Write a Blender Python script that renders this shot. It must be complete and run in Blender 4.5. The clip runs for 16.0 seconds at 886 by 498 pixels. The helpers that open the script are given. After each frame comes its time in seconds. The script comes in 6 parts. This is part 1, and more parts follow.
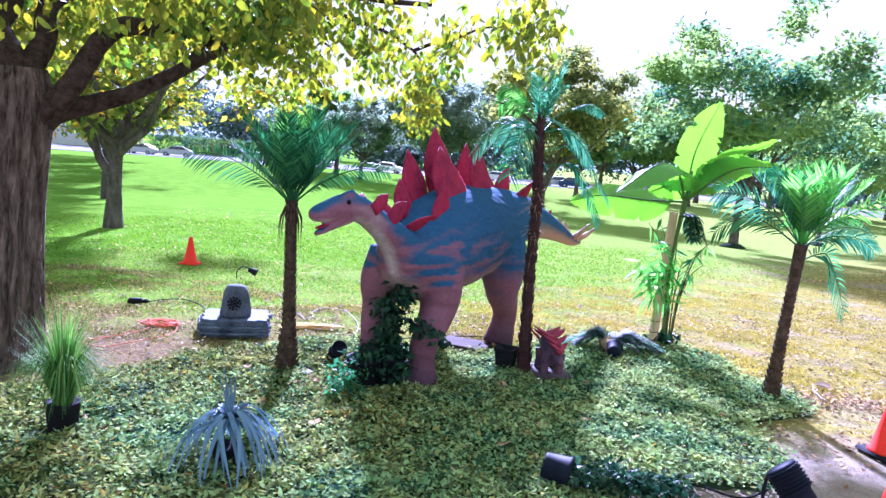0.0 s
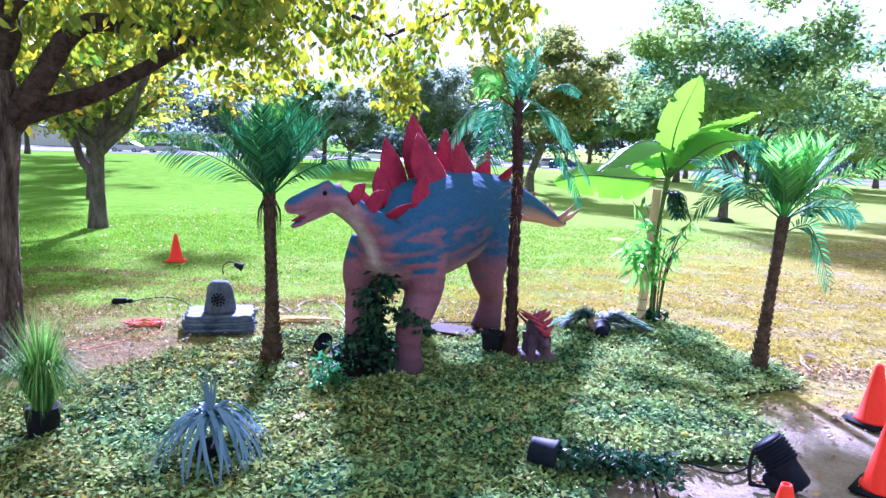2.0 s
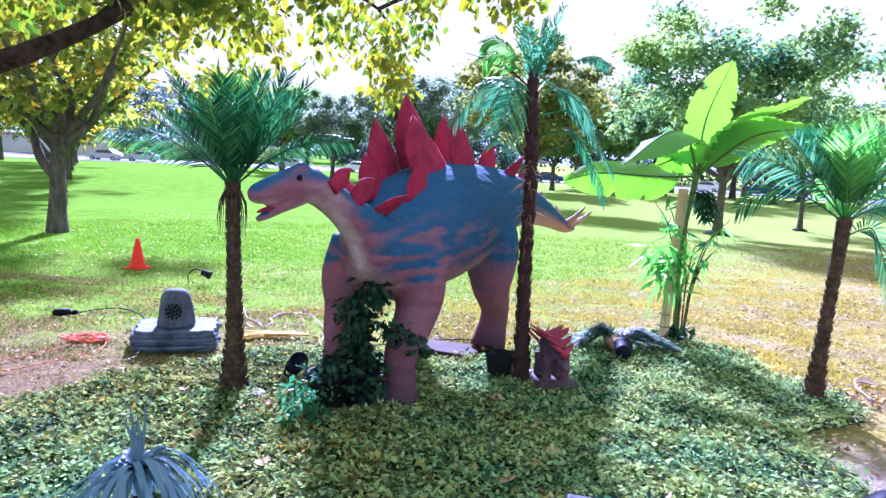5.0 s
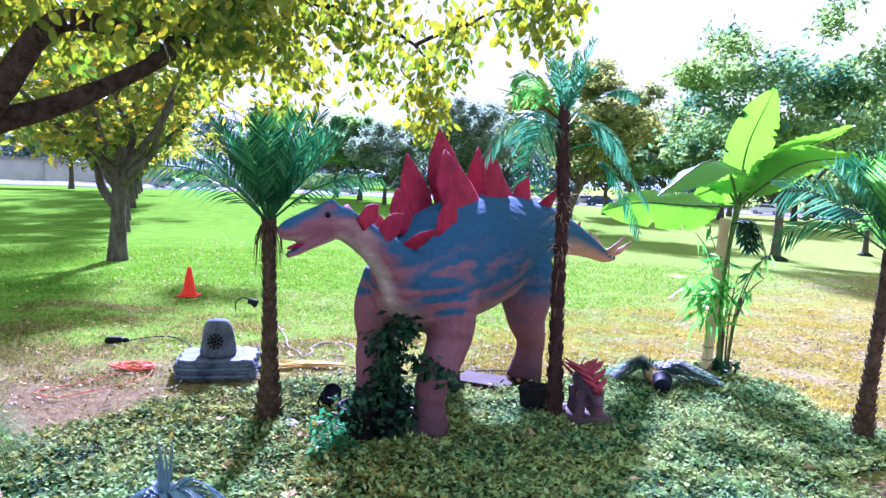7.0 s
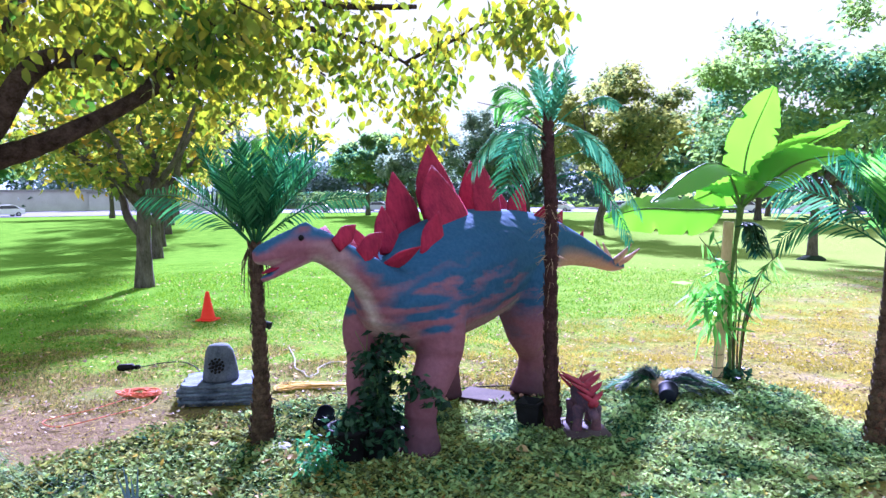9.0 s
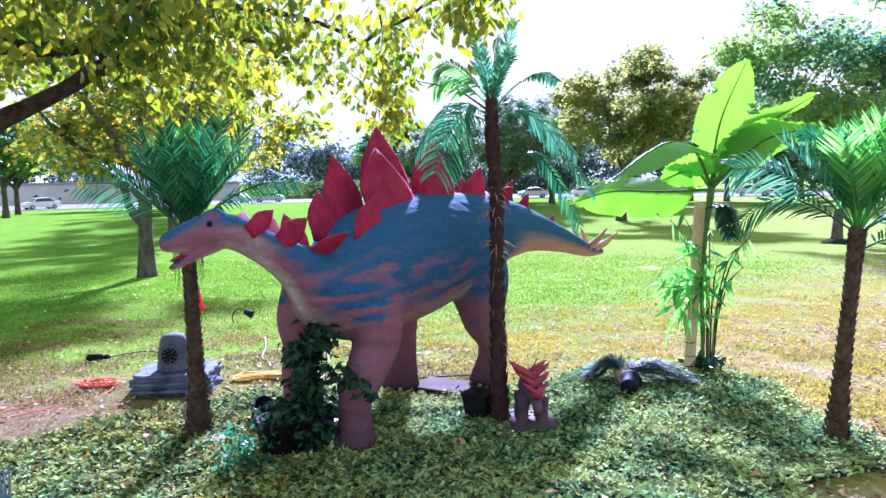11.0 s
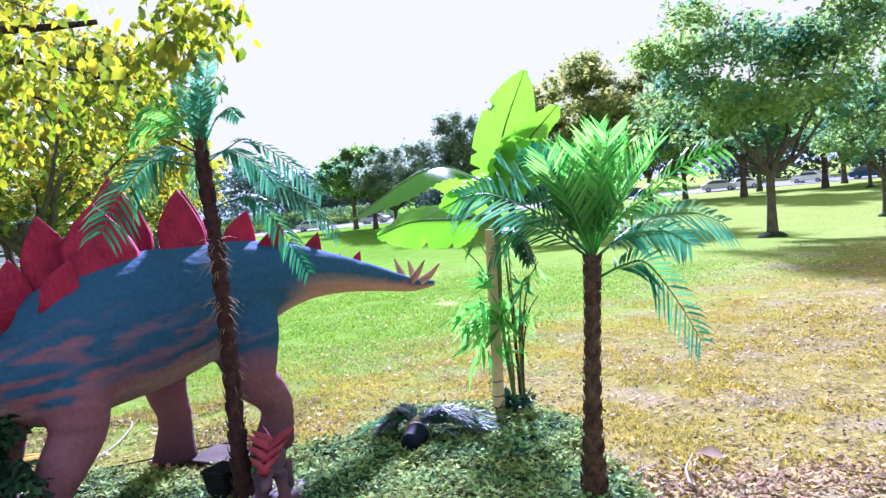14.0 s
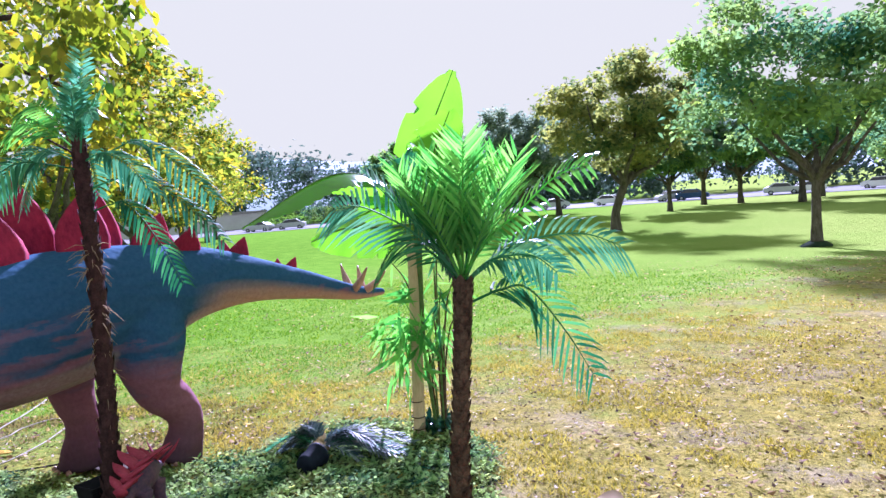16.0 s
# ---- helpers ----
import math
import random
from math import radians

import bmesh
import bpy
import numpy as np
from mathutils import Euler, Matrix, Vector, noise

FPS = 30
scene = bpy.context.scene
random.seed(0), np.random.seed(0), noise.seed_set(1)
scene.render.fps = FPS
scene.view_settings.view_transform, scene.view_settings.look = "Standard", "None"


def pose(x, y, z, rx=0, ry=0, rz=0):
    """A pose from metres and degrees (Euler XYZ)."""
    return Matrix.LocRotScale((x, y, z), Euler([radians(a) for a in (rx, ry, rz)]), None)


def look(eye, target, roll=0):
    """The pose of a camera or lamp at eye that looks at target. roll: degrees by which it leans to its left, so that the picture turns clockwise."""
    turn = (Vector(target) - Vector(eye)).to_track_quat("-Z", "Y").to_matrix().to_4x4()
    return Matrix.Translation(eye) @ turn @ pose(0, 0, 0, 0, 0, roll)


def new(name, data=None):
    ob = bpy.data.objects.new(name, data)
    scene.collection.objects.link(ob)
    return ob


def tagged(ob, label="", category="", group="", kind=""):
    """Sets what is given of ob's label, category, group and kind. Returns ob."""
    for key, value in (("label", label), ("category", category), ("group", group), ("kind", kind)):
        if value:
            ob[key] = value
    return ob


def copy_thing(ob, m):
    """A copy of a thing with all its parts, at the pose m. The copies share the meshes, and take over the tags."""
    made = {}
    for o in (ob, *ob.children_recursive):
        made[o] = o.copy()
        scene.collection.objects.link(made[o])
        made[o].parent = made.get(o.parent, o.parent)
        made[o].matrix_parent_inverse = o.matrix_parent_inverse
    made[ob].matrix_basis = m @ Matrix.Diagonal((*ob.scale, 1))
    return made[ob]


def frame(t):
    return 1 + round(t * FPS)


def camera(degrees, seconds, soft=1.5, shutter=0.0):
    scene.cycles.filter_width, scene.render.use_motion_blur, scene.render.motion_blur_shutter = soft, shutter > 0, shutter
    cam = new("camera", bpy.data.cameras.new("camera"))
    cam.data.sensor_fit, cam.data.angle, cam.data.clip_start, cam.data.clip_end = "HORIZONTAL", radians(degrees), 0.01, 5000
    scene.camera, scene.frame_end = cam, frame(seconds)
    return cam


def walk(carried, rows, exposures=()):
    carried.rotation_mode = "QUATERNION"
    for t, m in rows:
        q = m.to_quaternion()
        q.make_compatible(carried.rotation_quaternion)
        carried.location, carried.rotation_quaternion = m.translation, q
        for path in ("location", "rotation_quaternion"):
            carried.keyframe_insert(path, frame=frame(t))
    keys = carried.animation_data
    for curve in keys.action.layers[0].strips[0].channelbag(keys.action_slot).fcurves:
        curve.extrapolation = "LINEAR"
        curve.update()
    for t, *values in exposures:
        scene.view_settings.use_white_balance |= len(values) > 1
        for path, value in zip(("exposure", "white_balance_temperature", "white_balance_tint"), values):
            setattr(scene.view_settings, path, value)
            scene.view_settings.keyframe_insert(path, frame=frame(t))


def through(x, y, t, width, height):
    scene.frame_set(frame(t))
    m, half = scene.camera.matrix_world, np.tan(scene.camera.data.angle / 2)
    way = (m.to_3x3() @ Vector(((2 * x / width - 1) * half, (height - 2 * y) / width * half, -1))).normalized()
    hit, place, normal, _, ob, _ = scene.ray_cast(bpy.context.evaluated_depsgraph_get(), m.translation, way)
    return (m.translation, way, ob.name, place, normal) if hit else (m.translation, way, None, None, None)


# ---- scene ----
cam = camera(65.0, 16.0)
PATH = [
    (0, (0.669, -0.043, 1.912), (0.481, 1.93, 1.643), 4.7),
    (0.5, (0.67, -0.03, 1.907), (0.536, 1.952, 1.67), 4.8),
    (1, (0.679, -0.023, 1.91), (0.546, 1.958, 1.669), 4.7),
    (1.5, (0.713, -0.005, 1.914), (0.564, 1.97, 1.636), 3.9),
    (2, (0.761, 0.013, 1.92), (0.595, 1.982, 1.612), 2.4),
    (2.5, (0.808, 0.042, 1.91), (0.613, 2.015, 1.643), 2.0),
    (3, (0.854, 0.08, 1.9), (0.616, 2.051, 1.662), 2.2),
    (3.5, (0.89, 0.118, 1.884), (0.643, 2.089, 1.651), 1.6),
    (4, (0.63, 0.739, 1.741), (0.479, 2.722, 1.533), 2.4),
    (4.2, (0.556, 0.93, 1.674), (0.449, 2.913, 1.439), 3.3),
    (6.3, (0.643, 0.978, 1.731), (0.404, 2.944, 1.45), 3.1),
    (6.5, (0.665, 0.979, 1.732), (0.396, 2.943, 1.468), 3.2),
    (7, (0.721, 0.949, 1.767), (0.446, 2.92, 1.561), 2.5),
    (7.5, (0.795, 0.968, 1.777), (0.567, 2.944, 1.565), 2.6),
    (8, (0.851, 1.014, 1.78), (0.635, 2.99, 1.562), 2.3),
    (8.5, (0.976, 1.047, 1.788), (0.709, 3.022, 1.613), 0.8),
    (8.7, (1.016, 1.04, 1.797), (0.682, 3.004, 1.628), 0.2),
    (10.8, (1.566, 1.297, 1.761), (1.101, 3.231, 1.549), -1.0),
    (11, (1.661, 1.367, 1.757), (1.191, 3.3, 1.552), -1.0),
    (11.5, (1.901, 1.518, 1.756), (1.414, 3.448, 1.563), -1.1),
    (12, (2.145, 1.652, 1.77), (1.626, 3.575, 1.588), -1.0),
    (12.5, (2.382, 1.806, 1.784), (1.878, 3.733, 1.593), -2.0),
    (13, (2.682, 1.965, 1.827), (2.192, 3.895, 1.647), -4.0),
    (13.5, (2.961, 2.111, 1.808), (2.47, 4.043, 1.642), -5.2),
    (14, (3.177, 2.262, 1.806), (2.752, 4.211, 1.651), -5.8),
    (14.5, (3.417, 2.422, 1.828), (3.02, 4.377, 1.691), -5.1),
    (15, (3.643, 2.558, 1.814), (3.241, 4.513, 1.683), -5.0),
    (15.5, (3.875, 2.701, 1.822), (3.417, 4.643, 1.679), -4.9),
    (16, (4.09, 2.843, 1.81), (3.507, 4.75, 1.656), -4.4),
]
walk(cam, [(t, look(eye, target, roll)) for t, eye, target, roll in PATH], [(0.0, 2.60, 4640.0, 53.0), (4.0, 2.60, 4640.0, 53.0), (8.7, 2.55, 4700.0, 51.0), (12.0, 2.50, 4760.0, 50.0), (13.3, 2.50, 4780.0, 50.0), (14.0, 2.34, 4850.0, 48.0), (14.6, 2.24, 4900.0, 47.0), (16.0, 2.13, 4940.0, 46.0)])

# ---- light ----
SUN_AZ, SUN_EL = -11.0, 30.0          # degrees from +y towards +x, and above the horizon
world = bpy.data.worlds.new("hazy_sky")
scene.world = world
world.use_nodes = True
wn, wl = world.node_tree.nodes, world.node_tree.links
sky = wn.new("ShaderNodeTexSky")
sky.sky_type, sky.sun_disc = "NISHITA", False
sky.sun_elevation, sky.sun_rotation = radians(SUN_EL), radians(SUN_AZ)
sky.air_density, sky.dust_density, sky.ozone_density = 1.0, 5.0, 1.0
haze = wn.new("ShaderNodeVectorMath")     # thick haze: the glow round the sun spreads into an even white
haze.operation = "MINIMUM"
haze.inputs[1].default_value = (1.30, 1.285, 0.80)
wl.new(sky.outputs[0], haze.inputs[0])
wl.new(haze.outputs[0], wn["Background"].inputs[0])
wn["Background"].inputs[1].default_value = 0.15
sun_data = bpy.data.lights.new("sun", "SUN")
sun_data.energy, sun_data.angle, sun_data.color = 3.5, radians(3.0), (1.0, 0.95, 1.0)
sun = new("sun", sun_data)
_d = Vector((math.sin(radians(SUN_AZ)) * math.cos(radians(SUN_EL)), math.cos(radians(SUN_AZ)) * math.cos(radians(SUN_EL)), math.sin(radians(SUN_EL))))
sun.matrix_world = look(_d * 60, (0, 0, 0))


# ---- materials ----
def graph(name):
    m = bpy.data.materials.new(name)
    m.use_nodes = True
    nt = m.node_tree
    return m, nt, nt.nodes["Principled BSDF"]


def node(nt, kind, **values):
    n = nt.nodes.new("ShaderNode" + kind)
    for key, value in values.items():
        n.inputs[key.replace("_", " ")].default_value = value
    return n


def ramp(nt, source, stops):
    n = nt.nodes.new("ShaderNodeValToRGB")
    while len(n.color_ramp.elements) < len(stops):
        n.color_ramp.elements.new(0.5)
    for e, (at, colour) in zip(n.color_ramp.elements, stops):
        e.position, e.color = at, (*colour, 1)
    nt.links.new(source, n.inputs[0])
    return n.outputs[0]


def blend(nt, fac, a, b, mode="MIX"):
    n = nt.nodes.new("ShaderNodeMix")
    n.data_type, n.blend_type = "RGBA", mode
    for socket, value in ((n.inputs[0], fac), (n.inputs[6], a), (n.inputs[7], b)):
        if isinstance(value, bpy.types.NodeSocket):
            nt.links.new(value, socket)
        elif isinstance(value, (int, float)):
            socket.default_value = value
        else:
            socket.default_value = (*value, 1)
    return n.outputs[2]


def calc(nt, op, a, b=0.0, clamp=False):
    n = nt.nodes.new("ShaderNodeMath")
    n.operation, n.use_clamp = op, clamp
    for socket, value in ((n.inputs[0], a), (n.inputs[1], b)):
        if isinstance(value, bpy.types.NodeSocket):
            nt.links.new(value, socket)
        else:
            socket.default_value = value
    return n.outputs[0]


def noise_at(nt, coords, scale, detail=4.0, rough=0.6, stretch=None):
    n = node(nt, "TexNoise", Scale=scale, Detail=detail, Roughness=rough)
    if stretch:
        m = node(nt, "Mapping")
        m.inputs["Scale"].default_value = stretch
        nt.links.new(coords, m.inputs[0])
        coords = m.outputs[0]
    nt.links.new(coords, n.inputs["Vector"])
    return n.outputs[0]


def bump(nt, bsdf, height, strength=0.4, distance=0.02):
    b = node(nt, "Bump", Strength=strength, Distance=distance)
    nt.links.new(height, b.inputs["Height"])
    nt.links.new(b.outputs[0], bsdf.inputs["Normal"])


def surface(name, dark, light, rough=0.8, scale=6.0, fine=60.0, relief=0.3, depth=0.01, metal=0.0, stretch=None, spec=0.12):
    """Colour varied at two scales, with fine relief."""
    m, nt, b = graph(name)
    co = node(nt, "TexCoord").outputs["Object"]
    n1, n2 = noise_at(nt, co, scale, 5, 0.6, stretch), noise_at(nt, co, fine, 3, 0.6, stretch)
    mixed = calc(nt, "ADD", calc(nt, "MULTIPLY", n1, 0.65), calc(nt, "MULTIPLY", n2, 0.35))
    nt.links.new(ramp(nt, mixed, [(0.33, dark), (0.66, light)]), b.inputs["Base Color"])
    b.inputs["Roughness"].default_value, b.inputs["Metallic"].default_value = rough, metal
    b.inputs["Specular IOR Level"].default_value = spec
    bump(nt, b, mixed, relief, depth)
    return m


def leafy(name, stops, rough=0.5, through=0.45, spec=0.3, mottled=0.0, patch=1.3):
    """A thin leaf: each leaf its own tone, and light passes through it."""
    m, nt, b = graph(name)
    isl = node(nt, "NewGeometry").outputs["Random Per Island"]
    col = ramp(nt, isl, stops)
    if mottled:
        co = node(nt, "TexCoord").outputs["Object"]
        col = blend(nt, mottled, col, ramp(nt, noise_at(nt, co, patch, 3), [(0.38, stops[0][1]), (0.62, stops[-1][1])]))
    nt.links.new(col, b.inputs["Base Color"])
    b.inputs["Roughness"].default_value = rough
    b.inputs["Specular IOR Level"].default_value = spec
    t = node(nt, "BsdfTranslucent")
    bright = nt.nodes.new("ShaderNodeHueSaturation")
    bright.inputs["Saturation"].default_value, bright.inputs["Value"].default_value = 1.1, 1.5
    nt.links.new(col, bright.inputs["Color"])
    nt.links.new(bright.outputs[0], t.inputs[0])
    mix = node(nt, "MixShader")
    mix.inputs[0].default_value = through
    nt.links.new(b.outputs[0], mix.inputs[1])
    nt.links.new(t.outputs[0], mix.inputs[2])
    nt.links.new(mix.outputs[0], nt.nodes["Material Output"].inputs["Surface"])
    return m


def ground_paint():
    """Green lawn far off, straw-yellow and bare patches near, trodden earth in front."""
    m, nt, b = graph("lawn_and_earth")
    co = node(nt, "TexCoord").outputs["Object"]
    sep = node(nt, "SeparateXYZ")
    nt.links.new(co, sep.inputs[0])
    x, y = sep.outputs[0], sep.outputs[1]
    big, mid, fine = noise_at(nt, co, 0.35, 4), noise_at(nt, co, 1.6, 5, 0.65), noise_at(nt, co, 31, 4, 0.75)
    tiny = noise_at(nt, co, 120, 2, 0.7)
    green = blend(nt, 0.5, ramp(nt, mid, [(0.3, (0.05, 0.165, 0.016)), (0.7, (0.19, 0.36, 0.04))]), ramp(nt, fine, [(0.3, (0.04, 0.13, 0.008)), (0.7, (0.25, 0.40, 0.03))]))
    sun_dried = calc(nt, "MULTIPLY", calc(nt, "ADD", calc(nt, "MULTIPLY", x, 0.07), calc(nt, "MULTIPLY", big, 0.9)), 0.8, True)
    green = blend(nt, sun_dried, green, ramp(nt, fine, [(0.3, (0.14, 0.22, 0.03)), (0.7, (0.38, 0.45, 0.11))]))
    clump = noise_at(nt, co, 5.5, 5, 0.7)
    straw = blend(nt, 0.5, ramp(nt, fine, [(0.34, (0.14, 0.11, 0.04)), (0.64, (0.38, 0.315, 0.06))]), ramp(nt, clump, [(0.33, (0.12, 0.09, 0.045)), (0.45, (0.22, 0.22, 0.05)), (0.55, (0.38, 0.32, 0.09)), (0.7, (0.41, 0.335, 0.07))]))
    brown = calc(nt, "MULTIPLY", calc(nt, "SUBTRACT", noise_at(nt, co, 0.9, 5, 0.7, (0.6, 1.4, 1)), 0.52), 7.0, True)
    straw = blend(nt, calc(nt, "MULTIPLY", brown, 0.50), straw, ramp(nt, fine, [(0.34, (0.09, 0.065, 0.045)), (0.66, (0.32, 0.25, 0.16))]))
    earth = blend(nt, 0.5, ramp(nt, fine, [(0.32, (0.085, 0.058, 0.03)), (0.66, (0.30, 0.222, 0.11))]), ramp(nt, tiny, [(0.3, (0.125, 0.088, 0.045)), (0.7, (0.26, 0.195, 0.10))]))
    earth = blend(nt, 0.35, earth, ramp(nt, clump, [(0.35, (0.09, 0.06, 0.04)), (0.6, (0.26, 0.20, 0.11)), (0.7, (0.36, 0.30, 0.11))]))
    # paler, sandy earth where people walk past
    sandy = blend(nt, 0.4, ramp(nt, fine, [(0.32, (0.20, 0.165, 0.12)), (0.66, (0.38, 0.32, 0.235))]), ramp(nt, clump, [(0.35, (0.19, 0.15, 0.11)), (0.65, (0.40, 0.34, 0.25))]))
    earth = blend(nt, calc(nt, "MULTIPLY", calc(nt, "SUBTRACT", calc(nt, "ADD", x, calc(nt, "MULTIPLY", calc(nt, "SUBTRACT", mid, 0.5), 4.0)), 0.4), 0.5, True), earth, sandy)
    # the lawn's edge wanders: on the left the green comes nearer than on the right
    edge = calc(nt, "ADD", calc(nt, "ADD", calc(nt, "MULTIPLY", x, 0.5), 8.7), calc(nt, "MULTIPLY", calc(nt, "MAXIMUM", x, 0.0), 0.85))
    far = calc(nt, "SUBTRACT", calc(nt, "ADD", y, calc(nt, "MULTIPLY", calc(nt, "SUBTRACT", big, 0.5), 5.0)), edge)
    far = calc(nt, "ADD", calc(nt, "MULTIPLY", calc(nt, "ADD", far, 4.2), 0.18), calc(nt, "MULTIPLY", calc(nt, "SUBTRACT", mid, 0.5), 2.2), True)
    grass = blend(nt, far, straw, green)
    bare = calc(nt, "MULTIPLY", calc(nt, "SUBTRACT", noise_at(nt, co, 0.75, 6, 0.72), 0.50), 9.0, True)
    near = calc(nt, "SUBTRACT", 1.0, calc(nt, "MULTIPLY", calc(nt, "SUBTRACT", y, calc(nt, "SUBTRACT", edge, 0.6)), 0.30), True)
    col = blend(nt, calc(nt, "MULTIPLY", bare, calc(nt, "MULTIPLY", near, 0.52)), grass, earth)
    left = calc(nt, "MULTIPLY", calc(nt, "SUBTRACT", calc(nt, "SUBTRACT", 7.7, y), calc(nt, "MULTIPLY", calc(nt, "ADD", x, 1.6), 3.0)), 0.9)
    trod = calc(nt, "MULTIPLY", calc(nt, "SUBTRACT", calc(nt, "ADD", 5.6, calc(nt, "MULTIPLY", calc(nt, "SUBTRACT", mid, 0.5), 1.8)), y), 1.6)
    worn = calc(nt, "MAXIMUM", trod, calc(nt, "MULTIPLY", calc(nt, "MINIMUM", left, calc(nt, "MULTIPLY", calc(nt, "SUBTRACT", 7.6, y), 1.2)), calc(nt, "ADD", bare, 0.45)), True)
    col = blend(nt, worn, col, earth)
    nt.links.new(col, b.inputs["Base Color"])
    b.inputs["Roughness"].default_value, b.inputs["Specular IOR Level"].default_value = 0.95, 0.0
    bump(nt, b, calc(nt, "ADD", fine, calc(nt, "MULTIPLY", tiny, 0.5)), 0.7, 0.03)
    return m


def saurian_paint():
    """Slate-blue back and bands over rose flanks, pale throat and belly, dark feet."""
    m, nt, b = graph("painted_rubber_skin")
    tc = node(nt, "TexCoord").outputs["Object"]
    rot = node(nt, "Mapping")
    rot.inputs["Rotation"].default_value = (0, 0, radians(18))
    nt.links.new(tc, rot.inputs[0])
    co = rot.outputs[0]
    sep = node(nt, "SeparateXYZ")
    nt.links.new(co, sep.inputs[0])
    v, z = sep.outputs[1], sep.outputs[2]
    nor = node(nt, "SeparateXYZ")
    nt.links.new(node(nt, "NewGeometry").outputs["Normal"], nor.inputs[0])
    blot = noise_at(nt, co, 2.6, 5, 0.62, (1.0, 0.55, 2.1))
    cloud = noise_at(nt, co, 1.5, 3, 0.5)
    fine = noise_at(nt, co, 34, 4, 0.7)
    # slate blue over the back, thinning into rose along the flank
    high = calc(nt, "SUBTRACT", z, calc(nt, "ADD", 0.90, calc(nt, "MULTIPLY", v, -0.10)))
    blue = calc(nt, "ADD", calc(nt, "MULTIPLY", high, 6.0), calc(nt, "ADD", calc(nt, "MULTIPLY", calc(nt, "SUBTRACT", blot, 0.5), 7.0), calc(nt, "MULTIPLY", calc(nt, "SUBTRACT", cloud, 0.5), 2.0)))
    blue = calc(nt, "ADD", blue, 0.45)
    # airbrushed bars that run along the flank and climb towards the rump
    slope = calc(nt, "ADD", calc(nt, "SUBTRACT", z, calc(nt, "MULTIPLY", v, 0.16)), calc(nt, "ADD", calc(nt, "MULTIPLY", calc(nt, "SUBTRACT", blot, 0.5), 0.42), calc(nt, "MULTIPLY", calc(nt, "SUBTRACT", cloud, 0.5), 0.25)))
    bars = calc(nt, "SINE", calc(nt, "MULTIPLY", slope, 41.0))
    flank = calc(nt, "MULTIPLY", calc(nt, "MULTIPLY", calc(nt, "SUBTRACT", z, 0.80), 6.0, True), calc(nt, "MULTIPLY", calc(nt, "SUBTRACT", 1.46, z), 3.2, True))
    blue = calc(nt, "ADD", blue, calc(nt, "MULTIPLY", calc(nt, "MULTIPLY", bars, flank), calc(nt, "MULTIPLY", noise_at(nt, co, 1.9, 2, 0.5), 1.9)))
    # thigh: blue comes down the hind leg
    thigh = calc(nt, "MULTIPLY", calc(nt, "SUBTRACT", v, 0.25), 4.0, True)
    blue = calc(nt, "ADD", blue, calc(nt, "MULTIPLY", thigh, calc(nt, "MULTIPLY", calc(nt, "SUBTRACT", z, 0.55), 1.6)))
    # rose shoulder with three blue bars
    fore = calc(nt, "SUBTRACT", 1.0, calc(nt, "MULTIPLY", calc(nt, "ABSOLUTE", calc(nt, "ADD", v, 0.74)), 3.6), True)
    blue = calc(nt, "SUBTRACT", blue, calc(nt, "MULTIPLY", fore, calc(nt, "MULTIPLY", calc(nt, "SUBTRACT", 1.12, z), 6.0, True)))
    for level, mid, reach in ((1.07, -0.78, 7.0), (0.965, -0.76, 8.0), (0.86, -0.70, 13.0)):
        wave = calc(nt, "MULTIPLY", calc(nt, "SUBTRACT", blot, 0.5), 0.10)
        off = calc(nt, "ABSOLUTE", calc(nt, "SUBTRACT", calc(nt, "ADD", z, wave), level))
        span = calc(nt, "SUBTRACT", 1.4, calc(nt, "MULTIPLY", calc(nt, "ABSOLUTE", calc(nt, "SUBTRACT", v, mid)), reach), True)
        blue = calc(nt, "ADD", blue, calc(nt, "MULTIPLY", calc(nt, "MULTIPLY", calc(nt, "SUBTRACT", 1.0, calc(nt, "MULTIPLY", off, 24.0), True), span), 4.2))
    # the low neck and the tail carry rose sides
    neck = calc(nt, "MULTIPLY", calc(nt, "SUBTRACT", calc(nt, "MULTIPLY", v, -1.0), 0.95), 3.0, True)
    blue = calc(nt, "SUBTRACT", blue, calc(nt, "MULTIPLY", neck, calc(nt, "SUBTRACT", 2.7, calc(nt, "MULTIPLY", nor.outputs[2], 4.2))))
    face = calc(nt, "MULTIPLY", calc(nt, "SUBTRACT", calc(nt, "MULTIPLY", v, -1.0), 1.30), 6.0, True)
    blue = calc(nt, "SUBTRACT", blue, calc(nt, "MULTIPLY", face, calc(nt, "SUBTRACT", 1.5, calc(nt, "MULTIPLY", nor.outputs[2], 1.3))))
    tail = calc(nt, "MULTIPLY", calc(nt, "SUBTRACT", v, 0.9), 2.0, True)
    blue = calc(nt, "SUBTRACT", blue, calc(nt, "MULTIPLY", tail, calc(nt, "SUBTRACT", 1.2, calc(nt, "MULTIPLY", nor.outputs[2], 2.6))))
    muzzle = calc(nt, "MULTIPLY", calc(nt, "SUBTRACT", calc(nt, "MULTIPLY", v, -1.0), 1.70), 10.0, True)
    blue = calc(nt, "ADD", blue, calc(nt, "MULTIPLY", muzzle, 1.3))
    blue = calc(nt, "ADD", calc(nt, "MULTIPLY", blue, 0.40), calc(nt, "ADD", 0.22, calc(nt, "MULTIPLY", calc(nt, "SUBTRACT", fine, 0.5), 0.25)), True)
    slate = ramp(nt, fine, [(0.3, (0.026, 0.080, 0.158)), (0.7, (0.042, 0.108, 0.198))])
    rose = ramp(nt, fine, [(0.3, (0.205, 0.088, 0.115)), (0.7, (0.265, 0.118, 0.145))])
